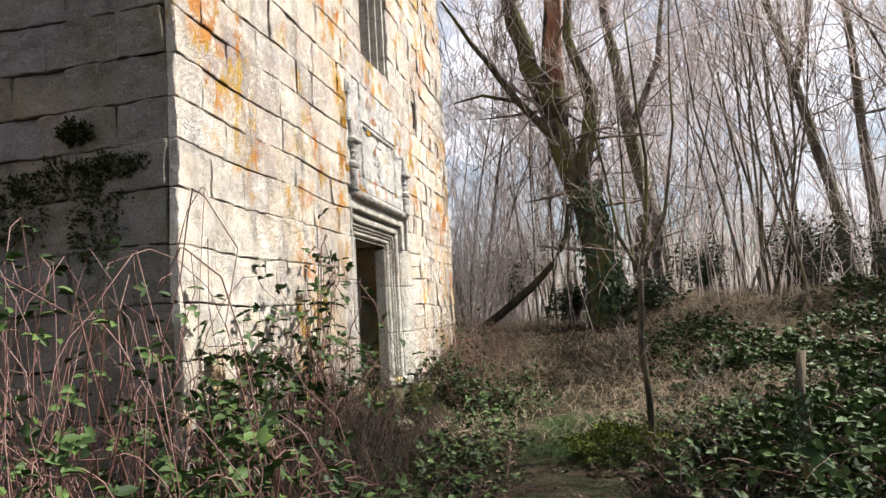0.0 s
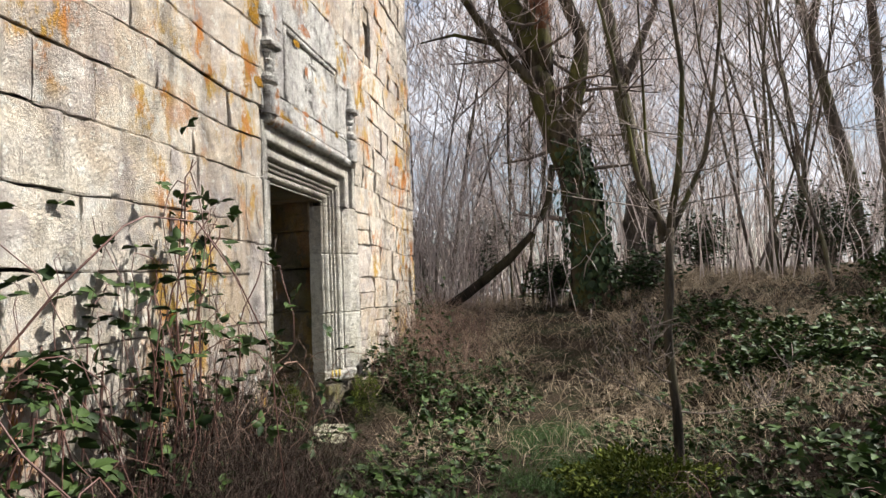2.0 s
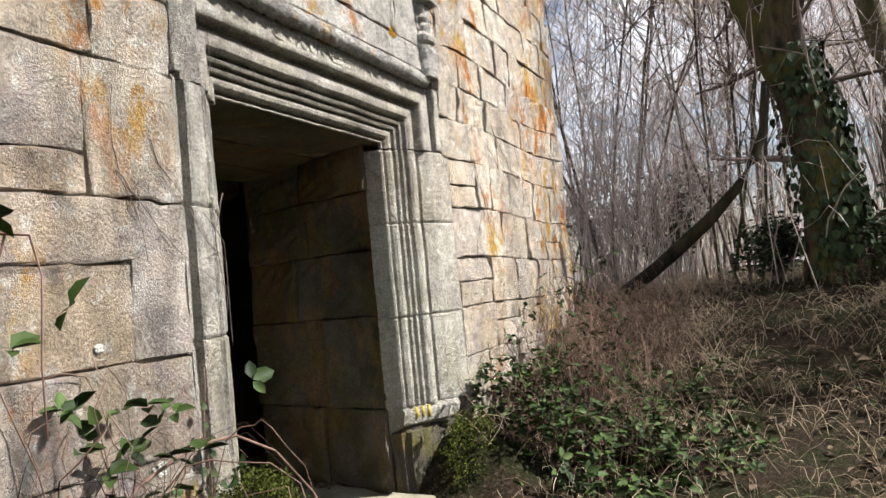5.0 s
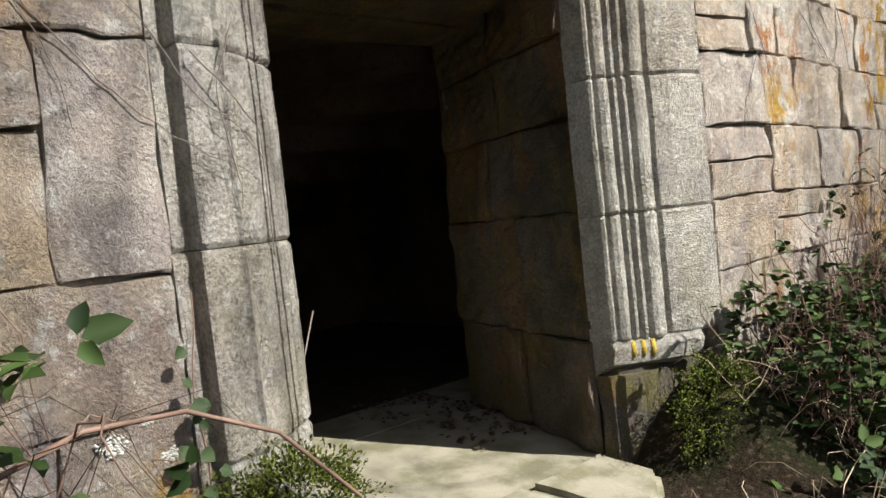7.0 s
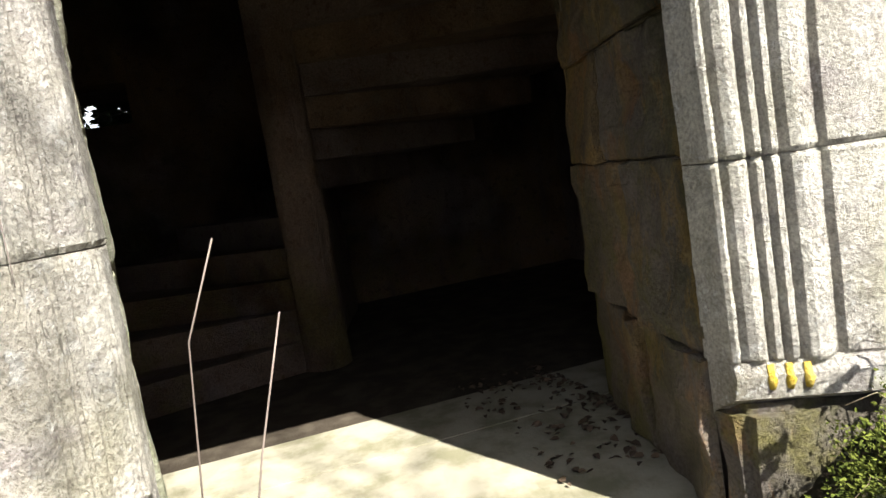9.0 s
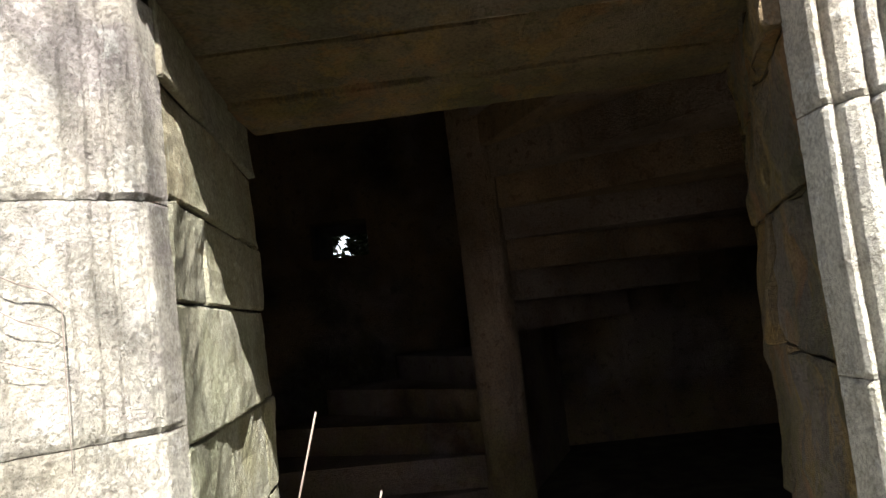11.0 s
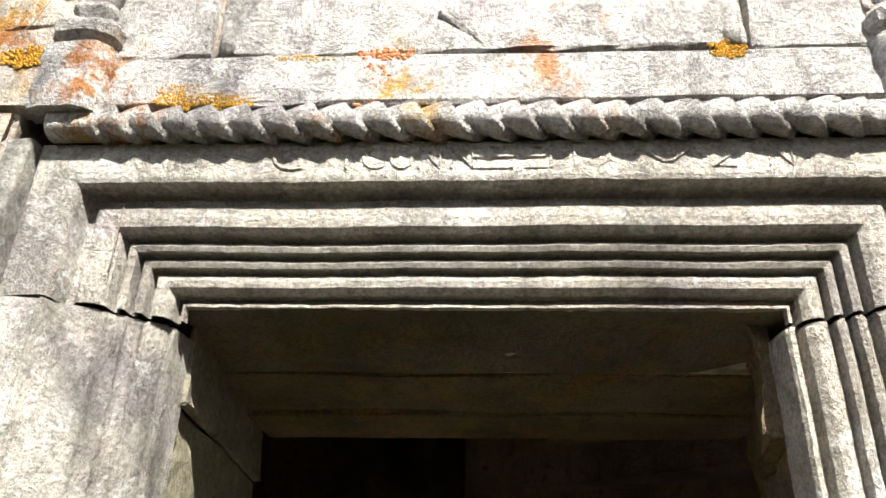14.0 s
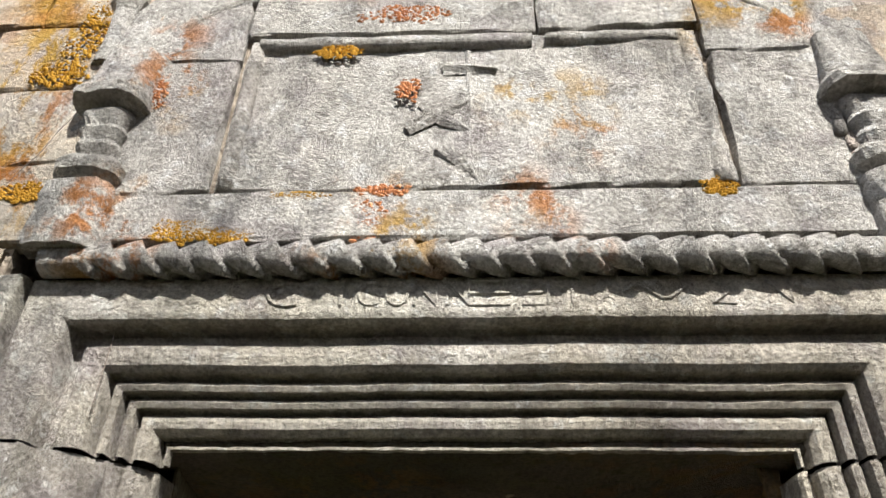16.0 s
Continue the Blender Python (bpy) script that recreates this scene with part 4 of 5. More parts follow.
# ---------------------------------------------------------------- trees
def grow(start, way, length, r, level, out, bend=0.22, k=7, last=3, lift=0.10, split=(5, 7, 5)):
    pts, d = [Vector(start)], Vector(way).normalized()
    for i in range(k - 1):
        d = (d + Vector((random.gauss(0, bend), random.gauss(0, bend), random.gauss(lift, bend * 0.6))) * 0.5).normalized()
        pts.append(pts[-1] + d * length / (k - 1))
    tip = 0.30 if level < last else 0.25
    out[level].append((pts, [r * (1 - (1 - tip) * i / (k - 1)) for i in range(k)]))
    if level < last:
        for q in range(split[min(level, len(split) - 1)]):
            at = random.uniform(0.30 if level == 0 else 0.15, 0.98)
            i = min(int(at * (k - 1)), k - 2)
            p = pts[i].lerp(pts[i + 1], at * (k - 1) - i)
            axis = Vector((random.gauss(0, 1), random.gauss(0, 1), random.gauss(0.15, 0.5))).normalized()
            w = (d * 0.55 + axis * 0.75 + Vector((0, 0, 0.25))).normalized()
            grow(p, w, length * random.uniform(0.32, 0.58) * (1.0 if level else 0.9), r * (1 - 0.7 * at) * 0.5, level + 1, out, bend * 1.15, k, last, lift, split)


def as_batch(limbs):
    P = np.array([[tuple(q) for q in pts] for pts, _ in limbs])
    return P, np.array([r for _, r in limbs])


def tree(name, label, height, r, lean, splits, last=3, trunk_mat=BARK_GREY, twig_mat=TWIG, twig_r=0.0035, bend=0.16, stems=1):
    """A bare tree: an empty at the foot, trunk with limbs, and a crown of twigs."""
    out = {i: [] for i in range(last + 1)}
    for q in range(stems):
        way = (lean[0] + (random.gauss(0, 0.14) if stems > 1 else 0), lean[1] + (random.gauss(0, 0.14) if stems > 1 else 0), 1)
        grow((0.12 * q * (stems > 1), 0.05 * q, -0.1), way, height * random.uniform(0.85, 1.1), r * random.uniform(0.75, 1.1), 0, out, bend, 7, last, 0.10, splits)
    root = tagged(new(name), label, "tree", "bare woodland trees")
    big = [tubes(*as_batch(out[0]), 8), tubes(*as_batch(out[1]), 5)]
    part("trunk", big_mesh("trunk", *stack(*big), True), trunk_mat, root)
    small = []
    for lv in range(2, last + 1):
        P, R = as_batch(out[lv])
        small.append(tubes(P, np.maximum(R, twig_r), 3))
    part("crown", big_mesh("crown", *stack(*small)), twig_mat, root, "bare winter twigs")
    return root


def stand(ob, x, y, turn=0.0, size=1.0):
    ob.matrix_basis = Matrix.Translation((x, y, float(ground_z(x, y)))) @ pose(0, 0, 0, 0, 0, turn) @ Matrix.Scale(size, 4)
    return ob


def stand_copy(ob, x, y, turn, size):
    c = copy_thing(ob, Matrix.Identity(4))
    return stand(c, x, y, turn, size)


def limb_tree(name, label, x, y, limbs, trunk_mat, crown_r, twigs, group="", sides=10, twig_len=1.3):
    """A tree whose main limbs are given: (points, first radius, last radius), from the foot."""
    root = tagged(new(name), label, "tree", group)
    root.location = (x, y, float(ground_z(x, y)))
    out = {i: [] for i in range(5)}
    for n_l, (pts, r0, r1) in enumerate(limbs):
        fine = []
        for a, b in zip(pts, pts[1:]):
            fine += [Vector(a).lerp(Vector(b), i / 3) for i in range(3)]
        fine.append(Vector(pts[-1]))
        fine = [p + Vector((noise.noise(p * 1.1 + Vector((n_l, 0, 0))), noise.noise(p * 1.1 + Vector((0, 5, n_l))), 0)) * 0.22 * r0 ** 0.5 * (i > 0) for i, p in enumerate(fine)]
        rad = [r0 + (r1 - r0) * i / (len(fine) - 1) for i in range(len(fine))]
        if n_l == 0:
            rad[0] *= 1.5
            rad[1] *= 1.12
        bough = tube(fine, rad, sides, 0.25)
        part("trunk" if n_l == 0 else "limb", mesh_of("trunk" if n_l == 0 else "limb", *bough, True), trunk_mat, root)
        for q in range(twigs):
            i = random.randint(len(fine) // 3 if n_l == 0 else 1, len(fine) - 1)
            w = Vector((random.gauss(0, 1), random.gauss(0, 1), random.gauss(0.3, 0.5)))
            grow(fine[i], w, twig_len * random.uniform(0.5, 1.3), max(0.006, rad[i] * 0.22), 0, out, 0.3, 6, 2, 0.06, (5, 4))
    small = []
    for lv in range(3):
        if out[lv]:
            P, R = as_batch(out[lv])
            small.append(tubes(P, np.maximum(R, crown_r), 3))
    part("crown", big_mesh("crown", *stack(*small)), TWIG, root, "bare winter twigs")
    return root

# the great leaning tree beyond the tower
great_tree = limb_tree("great_tree", "large leaning mossy tree with ivy round its foot", 0.30, 13.6, [
    ([(0, 0, -0.2), (-0.12, 0, 1.2), (-0.42, 0, 2.5), (-0.75, 0.1, 3.8)], 0.31, 0.22),
    ([(-0.75, 0.1, 3.7), (-1.15, 0.1, 4.9), (-1.45, 0.0, 6.2), (-1.7, 0.0, 9.0)], 0.23, 0.10),
    ([(-0.72, 0.1, 3.7), (-0.72, 0.0, 4.8), (-0.62, -0.1, 6.2), (-0.45, 0.0, 9.5)], 0.20, 0.10),
    ([(-0.40, 0.0, 2.4), (-0.10, -0.2, 3.4), (-0.05, -0.2, 4.2), (-0.42, -0.2, 5.3), (-0.3, -0.2, 7.0)], 0.17, 0.06),
    ([(-0.70, 0.0, 3.4), (-1.35, -0.4, 4.1), (-2.1, -0.7, 5.2), (-2.6, -0.9, 6.0)], 0.09, 0.02),
    ([(-1.35, -0.4, 4.1), (-2.0, -0.6, 4.25), (-2.5, -0.8, 4.1)], 0.04, 0.012),
], BARK, 0.005, 9, "", 12, 1.5)
v, f = tube([(-0.70, 0.02, 4.4), (-0.71, -0.02, 5.0), (-0.66, -0.08, 5.6), (-0.61, -0.10, 6.3)], [0.195, 0.185, 0.170, 0.160], 10, 0.2)
part("bare_limb", mesh_of("bare_limb", v, f, True), BARK_RED, great_tree, "limb stripped to reddish bark")
n = 1300
z = 2.6 * rng.uniform(0, 1, n) ** 1.7
a = rng.normal(-0.3, 1.3, n)
r = 0.30 - 0.02 * z + rng.normal(0.03, 0.05, n)
C = np.stack([-0.06 * z - 0.05 * z ** 1.3 + r * np.cos(a), r * np.sin(a), z], 1)
part("ivy", big_mesh("ivy", *leaves(C, unit(np.stack([np.cos(a) * 0.4, np.sin(a) * 0.4, -np.ones(n)], 1)), np.stack([np.cos(a), np.sin(a), 0.3 * np.ones(n)], 1) + rng.normal(0, 0.4, (n, 3)), rng.uniform(0.07, 0.13, n), 0.9)), LEAF_IVY, great_tree, "dark ivy climbing the trunk")

# second trunks behind
for x, y, limbs in (
    (1.2, 14.6, [([(0, 0, -0.2), (-0.1, 0, 1.0), (0.0, 0, 1.7)], 0.34, 0.24)]),
    (1.6, 16.2, [([(0, 0, -0.2), (-0.25, 0, 2.0), (-0.65, 0, 4.5), (-0.9, 0, 7.0), (-0.8, 0, 10)], 0.19, 0.08), ([(-0.5, 0, 3.8), (0.2, 0, 5.2), (0.5, 0, 7.5)], 0.10, 0.03)]),
    (5.0, 15.5, [([(0, 0, -0.2), (-0.25, 0, 2.0), (-0.7, 0, 4.2), (-1.2, 0, 6.5), (-1.6, 0, 9)], 0.12, 0.06), ([(-0.7, 0, 4.2), (-0.2, 0, 6.0), (-0.3, 0, 8.5)], 0.08, 0.03)]),
    (5.9, 16.5, [([(0, 0, -0.2), (-0.1, 0, 2.5), (-0.15, 0, 5.0), (-0.3, 0, 10)], 0.13, 0.06)]),
    (7.2, 13.0, [([(0, 0, -0.2), (-0.1, 0, 2.5), (0.2, 0, 5.0), (0.0, 0, 9)], 0.14, 0.06), ([(-0.1, 0, 2.6), (-1.6, -0.5, 2.9), (-3.0, -1.0, 2.6)], 0.07, 0.02)]),
    (8.4, 13.6, [([(0, 0, -0.2), (0.1, 0, 2.5), (-0.1, 0, 5.5), (0.2, 0, 9)], 0.17, 0.08)]),
):
    limb_tree("woodland_tree", "tall bare tree with mossy bark in the wood", x, y, limbs, BARK if x < 1.2 else BARK_GREY, 0.005, 9 if len(limbs[0][0]) > 3 else 1, "bare woodland trees", 9, 1.4)

# the thin forked tree beside the path
limb_tree("forked_sapling", "thin mossy tree forking at head height beside the path", 0.40, 6.40, [
    ([(0, 0, -0.1), (0.01, 0, 0.5), (-0.03, 0, 1.0), (0.02, 0.0, 1.58)], 0.030, 0.026),
    ([(0.0, 0, 1.54), (-0.14, 0.02, 1.85), (-0.22, 0.05, 2.4), (-0.42, 0.1, 3.6)], 0.021, 0.007),
    ([(0.02, 0, 1.54), (0.08, -0.05, 1.9), (0.12, -0.05, 2.5), (0.06, 0.0, 3.8)], 0.026, 0.008),
    ([(0.0, 0, 1.5), (0.24, 0.05, 2.0), (0.38, 0.05, 2.8), (0.45, 0.1, 4.0)], 0.020, 0.006),
    ([(-0.03, 0, 1.5), (-0.05, 0.3, 2.1), (-0.05, 0.4, 3.6)], 0.016, 0.005),
], BARK, 0.0022, 5, "", 8, 0.8)
# the ivied dead stem
v, f = tube([(0, 0, -0.1), (0.02, 0, 0.35), (0.0, 0, 0.6), (0.03, 0.0, 0.8)], [0.030, 0.028, 0.030, 0.022], 8, 0.3)
stem = part("stump", mesh_of("stump", v, f, True), BARK)
stem.location = (1.02, 4.15, float(ground_z(1.02, 4.15)))
tagged(stem, "short dead mossy stem standing in brambles", "stump")
n = 240
a, z = rng.uniform(0, 6.28, n), rng.uniform(0.25, 0.6, n)
C = np.stack([0.05 * np.cos(a), 0.05 * np.sin(a), z], 1)
part("moss", big_mesh("moss", *leaves(C, unit(rng.normal(0, 1, (n, 3)) - np.array([0, 0, 0.8])), np.stack([np.cos(a), np.sin(a), 0 * a], 1), rng.uniform(0.02, 0.045, n))), LEAF_IVY, stem, "dark moss clump")

# the fallen branch that leans beyond the tower's corner
v, f = tube([(-2.15, 12.7, 0.95), (-1.98, 12.8, 1.16), (-1.64, 12.8, 1.40), (-1.32, 12.8, 1.64), (-1.00, 12.8, 1.87), (-0.67, 12.8, 2.21), (-0.48, 12.85, 2.50), (-0.36, 12.9, 2.76), (-0.30, 13.0, 3.3)], [0.085, 0.08, 0.078, 0.072, 0.068, 0.058, 0.050, 0.042, 0.025], 9, 0.45)
fallen = part("fallen_branch", mesh_of("fallen_branch", v, f, True), BARK_DEAD)
tagged(fallen, "mossy dead branch leaning against the great tree", "branch")

# bare trees of the wood
KINDS = [tree("woodland_tree", "slender bare tree in the wood", 9.0, 0.058, (0.05, 0.0), (7, 6, 5), 3, BARK_GREY, TWIG_PALE, 0.0055),
         tree("woodland_tree", "slender bare tree in the wood", 11.0, 0.075, (-0.06, 0.05), (8, 6, 5), 3, BARK_GREY, TWIG_PALE, 0.0055),
         tree("woodland_tree", "bare many-stemmed hazel in the wood", 6.0, 0.024, (0.0, 0.0), (7, 6, 4), 3, BARK_GREY, TWIG_PALE, 0.0045, 0.16, 6),
         tree("woodland_tree", "bare many-stemmed hazel in the wood", 7.0, 0.030, (0.1, 0.0), (6, 6, 4), 3, BARK_GREY, TWIG_PALE, 0.0045, 0.18, 5),
         tree("woodland_tree", "young bare tree in the wood", 5.0, 0.035, (0.0, 0.05), (8, 6, 4), 3, BARK_GREY, TWIG, 0.004, 0.2)]
spots = []
for ob, (x, y) in zip(KINDS, ((3.6, 19.0), (-0.6, 22.0), (-1.2, 14.6), (2.6, 13.6), (3.3, 12.2))):
    stand(ob, x, y)
    spots.append((x, y))
count = 0
while count < 60:
    y = random.uniform(13.5, 42)
    x = random.uniform(-0.42, 0.85) * y
    if x < -0.04 * y and random.random() < 0.6:
        continue
    reach = x + 2.1
    if (y - 0.445 * reach < 9.6 and 11.0 - 0.96 * reach > 0.3) or x < -2.0 and y < 13.0 or min((x - a) ** 2 + (y - b) ** 2 for a, b in spots) < 1.1:
        continue
    spots.append((x, y))
    pick = random.choice((0, 1, 2, 3, 3, 4, 2)) if y < 24 else random.choice((0, 1, 0, 2, 3))
    stand_copy(KINDS[pick], x, y, random.uniform(0, 360), random.uniform(0.75, 1.25))
    count += 1
# trees on the sunny side of the path, whose shade falls on the tower
for x, y, k, size in ((9.5, 6.0, 0, 1.1), (3.9, 6.9, 4, 1.1), (4.3, 7.5, 2, 1.1), (3.5, 6.6, 4, 0.9), (8.0, 2.5, 3, 1.0), (12.0, 7.6, 0, 1.2)):
    stand_copy(KINDS[k], x, y, 40 * x, size)

# brushwood between the trees
n = 1700
y = 13.0 + 26 * rng.uniform(0, 1, n) ** 1.3
x = rng.uniform(-0.42, 0.85, n) * y
keep = ~((x < -2.0) & (y < 12.4)) & ((x > -0.04 * y) | (rng.uniform(0, 1, n) < 0.45))
x, y = x[keep], y[keep]
n = len(x)
base = np.stack([x, y, ground_z(x, y) - 0.05], 1)
H = rng.uniform(0.8, 3.4, n)
P = arcs(base, compass(n), H, rng.uniform(0.2, 1.3, n), 7, 0.25, 0.5)
main = tubes(P, np.linspace(1, 0.4, 7)[None] * rng.uniform(0.003, 0.009, (n, 1)) * (1 + y[:, None] / 40), 3)
m = n * 3
a, b = rng.integers(0, n, m), rng.integers(2, 7, m)
P2 = arcs(P[a, b], compass(m), rng.uniform(0.2, 0.9, m), rng.uniform(0.15, 0.7, m), 4, 0.2, 0.2)
stuff("brushwood", stack(main, tubes(P2, np.linspace(1, 0.5, 4)[None] * rng.uniform(0.002, 0.0045, (m, 1)) * (1 + y[a][:, None] / 40), 3)), TWIG_PALE, "tangled bare brushwood and pale saplings under the trees", "brushwood")

# evergreen scrub in the wood
for x, y, size in ((3.9, 14.2, 1.0), (2.2, 15.5, 0.8), (6.3, 12.3, 1.0), (-1.8, 15.8, 1.2), (-3.2, 17.5, 1.5), (1.0, 13.0, 0.45), (-0.4, 14.4, 0.5), (5.2, 13.4, 0.7), (7.4, 14.6, 1.1), (4.7, 16.5, 1.0), (8.6, 16.0, 1.3), (6.0, 15.0, 0.8)):
    n = 1500
    root = tagged(new("evergreen_shrub"), "dark evergreen shrub among the bare trees", "shrub", "evergreen shrubs")
    root.location = (x, y, float(ground_z(x, y)))
    lead = compass(60)
    P = arcs(np.zeros((60, 3)), lead, size * rng.uniform(0.6, 1.6, 60), size * rng.uniform(0.3, 0.9, 60), 7, 0.3, 0.3)
    part("brush", big_mesh("brush", *tubes(P, np.full((60, 7), 0.006), 3)), TWIG, root)
    C = P[rng.integers(0, 60, n), rng.integers(2, 7, n)] + rng.normal(0, 0.10 * size, (n, 3))
    part("foliage", big_mesh("foliage", *leaves(C, compass(n), rng.normal(0, 0.5, (n, 3)) + np.array([0.2, 0, 1]), rng.uniform(0.05, 0.10, n), 0.55)), LEAF_IVY, root)

# far wooded hill
n = 1500
x, y = rng.uniform(-70, 90, n), rng.uniform(45, 85, n)
base = np.stack([x, y, ground_z(x, y)], 1)
P = arcs(base, compass(n), rng.uniform(2.5, 6, n) * (1 + 0.012 * (-x).clip(0, 40)), rng.uniform(0.5, 3, n), 6, 0.1, 1.0)
stuff("far_wood", tubes(P, np.linspace(1, 0.4, 6)[None] * rng.uniform(0.02, 0.06, (n, 1)), 3), TWIG_PALE, "distant bare woodland", "woodland")
n = 7000
pts = P[rng.integers(0, len(P), n), rng.integers(2, 6, n)]
P = arcs(pts, compass(n), rng.uniform(0.5, 2.0, n), rng.uniform(0.4, 1.6, n), 4, 0.2, 0.5)
stuff("far_wood", tubes(P, np.linspace(1, 0.5, 4)[None] * rng.uniform(0.012, 0.035, (n, 1)), 3), TWIG_PALE, "distant bare woodland", "woodland")

# shrubs close behind the tower's far corner
for x, y in ((-1.8, 13.8), (-2.6, 14.8), (-1.4, 16.0)):
    n = 90
    root = tagged(new("bare_thicket"), "tangled bare brown thicket beside the tower", "shrub", "bare thickets")
    root.location = (x, y, float(ground_z(x, y)))
    P = arcs(rng.normal(0, 0.3, (n, 3)) * np.array([1, 1, 0]), compass(n), rng.uniform(0.8, 3.8, n), rng.uniform(0.2, 1.6, n), 9, 0.3, 0.6)
    q = 700
    P2 = arcs(P[rng.integers(0, n, q), rng.integers(3, 9, q)], compass(q), rng.uniform(0.1, 0.6, q), rng.uniform(0.1, 0.6, q), 4, 0.4, 0.2)
    part("brush", big_mesh("brush", *stack(tubes(P, np.linspace(1, 0.4, 9)[None] * rng.uniform(0.003, 0.009, (n, 1)), 3), tubes(P2, np.full((q, 4), 0.0028), 3))), TWIG_PALE, root)

# ---------------------------------------------------------------- undergrowth by the path
# the red canes at the near corner
bramble("bramble_bush", (-2.35, 2.85), 120, (0.40, 0.26), 2.9, 1.35, 330, 0.070, "large bush of arching red bramble canes at the corner", None, CANE, 0.0037, 1.5)
bramble("bramble_bush", (-1.65, 2.60), 70, (0.30, 0.26), 1.15, 0.7, 260, 0.075, "leafy bramble bush at the foot of the corner")
bramble("bramble_bush", (-1.95, 3.75), 40, (0.10, 0.25), 1.35, 0.5, 260, 0.075, "leafy bramble climbing the sunlit wall", (0.1, 0.3))
bramble("bramble_bush", (-1.95, 4.75), 36, (0.08, 0.30), 1.75, 0.4, 130, 0.075, "leafy bramble climbing the sunlit wall", (0.1, 0.1))
bramble("bramble_bush", (-1.90, 5.35), 60, (0.12, 0.35), 1.10, 0.5, 90, 0.070, "dry bramble tangle against the sunlit wall", None, CANE_BROWN, 0.0026)
bramble("bramble_bush", (-1.85, 6.10), 40, (0.14, 0.25), 0.40, 0.35, 50, 0.050, "dry bramble tangle against the sunlit wall", None, CANE_BROWN, 0.0018)
bramble("bramble_bush", (-1.70, 9.0), 70, (0.20, 0.30), 0.50, 0.45, 620, 0.055, "leafy bramble beside the fluted jamb")
bramble("bramble_bush", (-1.80, 9.70), 46, (0.18, 0.45), 0.95, 0.5, 60, 0.050, "bare bramble thicket against the wall", None, CANE_BROWN, 0.0026)
bramble("bramble_bush", (-1.85, 10.8), 46, (0.2, 0.50), 0.85, 0.6, 70, 0.050, "bare bramble thicket against the wall", None, CANE_BROWN, 0.0026)
bramble("bramble_bush", (-1.15, 9.6), 40, (0.30, 0.40), 0.30, 0.5, 480, 0.060, "low dark ivy and bramble on the slope beside the tower", None, CANE_BROWN, 0.003)
for x, y, h in ((1.5, 3.4, 0.42), (1.9, 4.6, 0.40), (1.25, 5.2, 0.32), (2.4, 3.6, 0.5), (2.6, 6.0, 0.4), (1.7, 6.8, 0.32), (1.1, 2.6, 0.25), (3.4, 4.8, 0.45), (3.2, 7.4, 0.4), (2.2, 9.2, 0.35), (3.6, 10.6, 0.4), (1.4, 10.8, 0.25), (5.0, 9.0, 0.45), (4.4, 12.2, 0.45), (6.2, 10.8, 0.5)):
    bramble("bramble_bush", (x, y), 45, (0.32, 0.32), h, 0.7, 520, 0.075, "low leafy bramble bush beside the path", None, CANE, 0.0035)

# low leaves over the ground
def scatter(n, x0, x1, y0, y1, keep):
    x, y = rng.uniform(x0, x1, n), rng.uniform(y0, y1, n)
    k = rng.uniform(0, 1, n) < keep(x, y)
    return x[k], y[k]


def off_path(x, y):
    line = -0.25 - 0.10 * sm(y, 4.0, 8.0)
    return sm(np.abs(x - line), 0.22, 0.75)


def outside(x, y):
    door = (x < -1.65) & (y > 6.35) & (y < 8.35)
    return np.where(door | (x < WALL_X + 0.05) & (y > Y0 - 0.05) & (y < Y1 + 0.05), 0.0, 1.0)


x, y = scatter(90000, -6.0, 9.0, -4.0, 12.5, lambda x, y: (1 - sm(np.hypot(x - 1.0, (y - 3.8) * 0.8) + 0.8 * wave(x, y), 3.6, 5.8)) * (1 - sm(-x, 1.4, 1.7) * sm(y, 6.4, 6.6) * (1 - sm(y, 8.3, 8.6))) * off_path(x, y) * outside(x, y) * (0.20 + 0.75 * np.maximum(sm(wave(0.9 * x + 2, 0.9 * y), -0.2, 0.6), 0.8 * sm(-x, 0.6, 1.0))) * (1 - 0.75 * sm(y, 6.5, 9.5)))
lift = rng.uniform(0, 1, len(x)) ** 1.4 * (0.10 + 0.22 * sm(wave(x, y), -0.3, 0.8)) * off_path(x, y)
stuff("ground_leaves", sprigs(np.stack([x, y, ground_z(x, y) + 0.01 + lift], 1), rng.uniform(0.045, 0.085, len(x))), LEAF, "low green bramble and ivy leaves covering the ground", "undergrowth")
x, y = scatter(26000, -2.1, 8.0, -0.5, 14.5, lambda x, y: outside(x, y) * (0.35 + 0.65 * sm(wave(1.3 * x, 1.1 * y + 2), -0.1, 0.5)) * (0.4 + 0.6 * off_path(x, y)))
n = len(x)
stuff("dead_leaves", leaves(np.stack([x, y, ground_z(x, y) + rng.uniform(0.005, 0.05, n)], 1), compass(n), rng.normal(0, 0.45, (n, 3)) + np.array([0, 0, 1]), rng.uniform(0.04, 0.09, n), 0.6), DEAD_LEAF, "dead brown leaves scattered over the ground", "leaf litter")


def blades(x, y, length, material, label, category, up=0.9, thin=0.0022):
    n = len(x)
    base = np.stack([x, y, ground_z(x, y) - 0.02], 1)
    P = arcs(base, compass(n), length * up * rng.uniform(0.4, 1.1, n), length * rng.uniform(0.3, 1.0, n), 5, 0.55, 0.08)
    stuff(category.replace(" ", "_"), tubes(P, np.linspace(1, 0.3, 5)[None] * thin * rng.uniform(0.6, 1.3, (n, 1)), 3), material, label, category)


x, y = scatter(36000, -2.1, 8.0, 6.5, 16.0, lambda x, y: outside(x, y) * (0.25 + 0.75 * off_path(x, y)) * (0.30 + 0.70 * sm(wave(1.1 * x, 1.4 * y), -0.4, 0.4)))
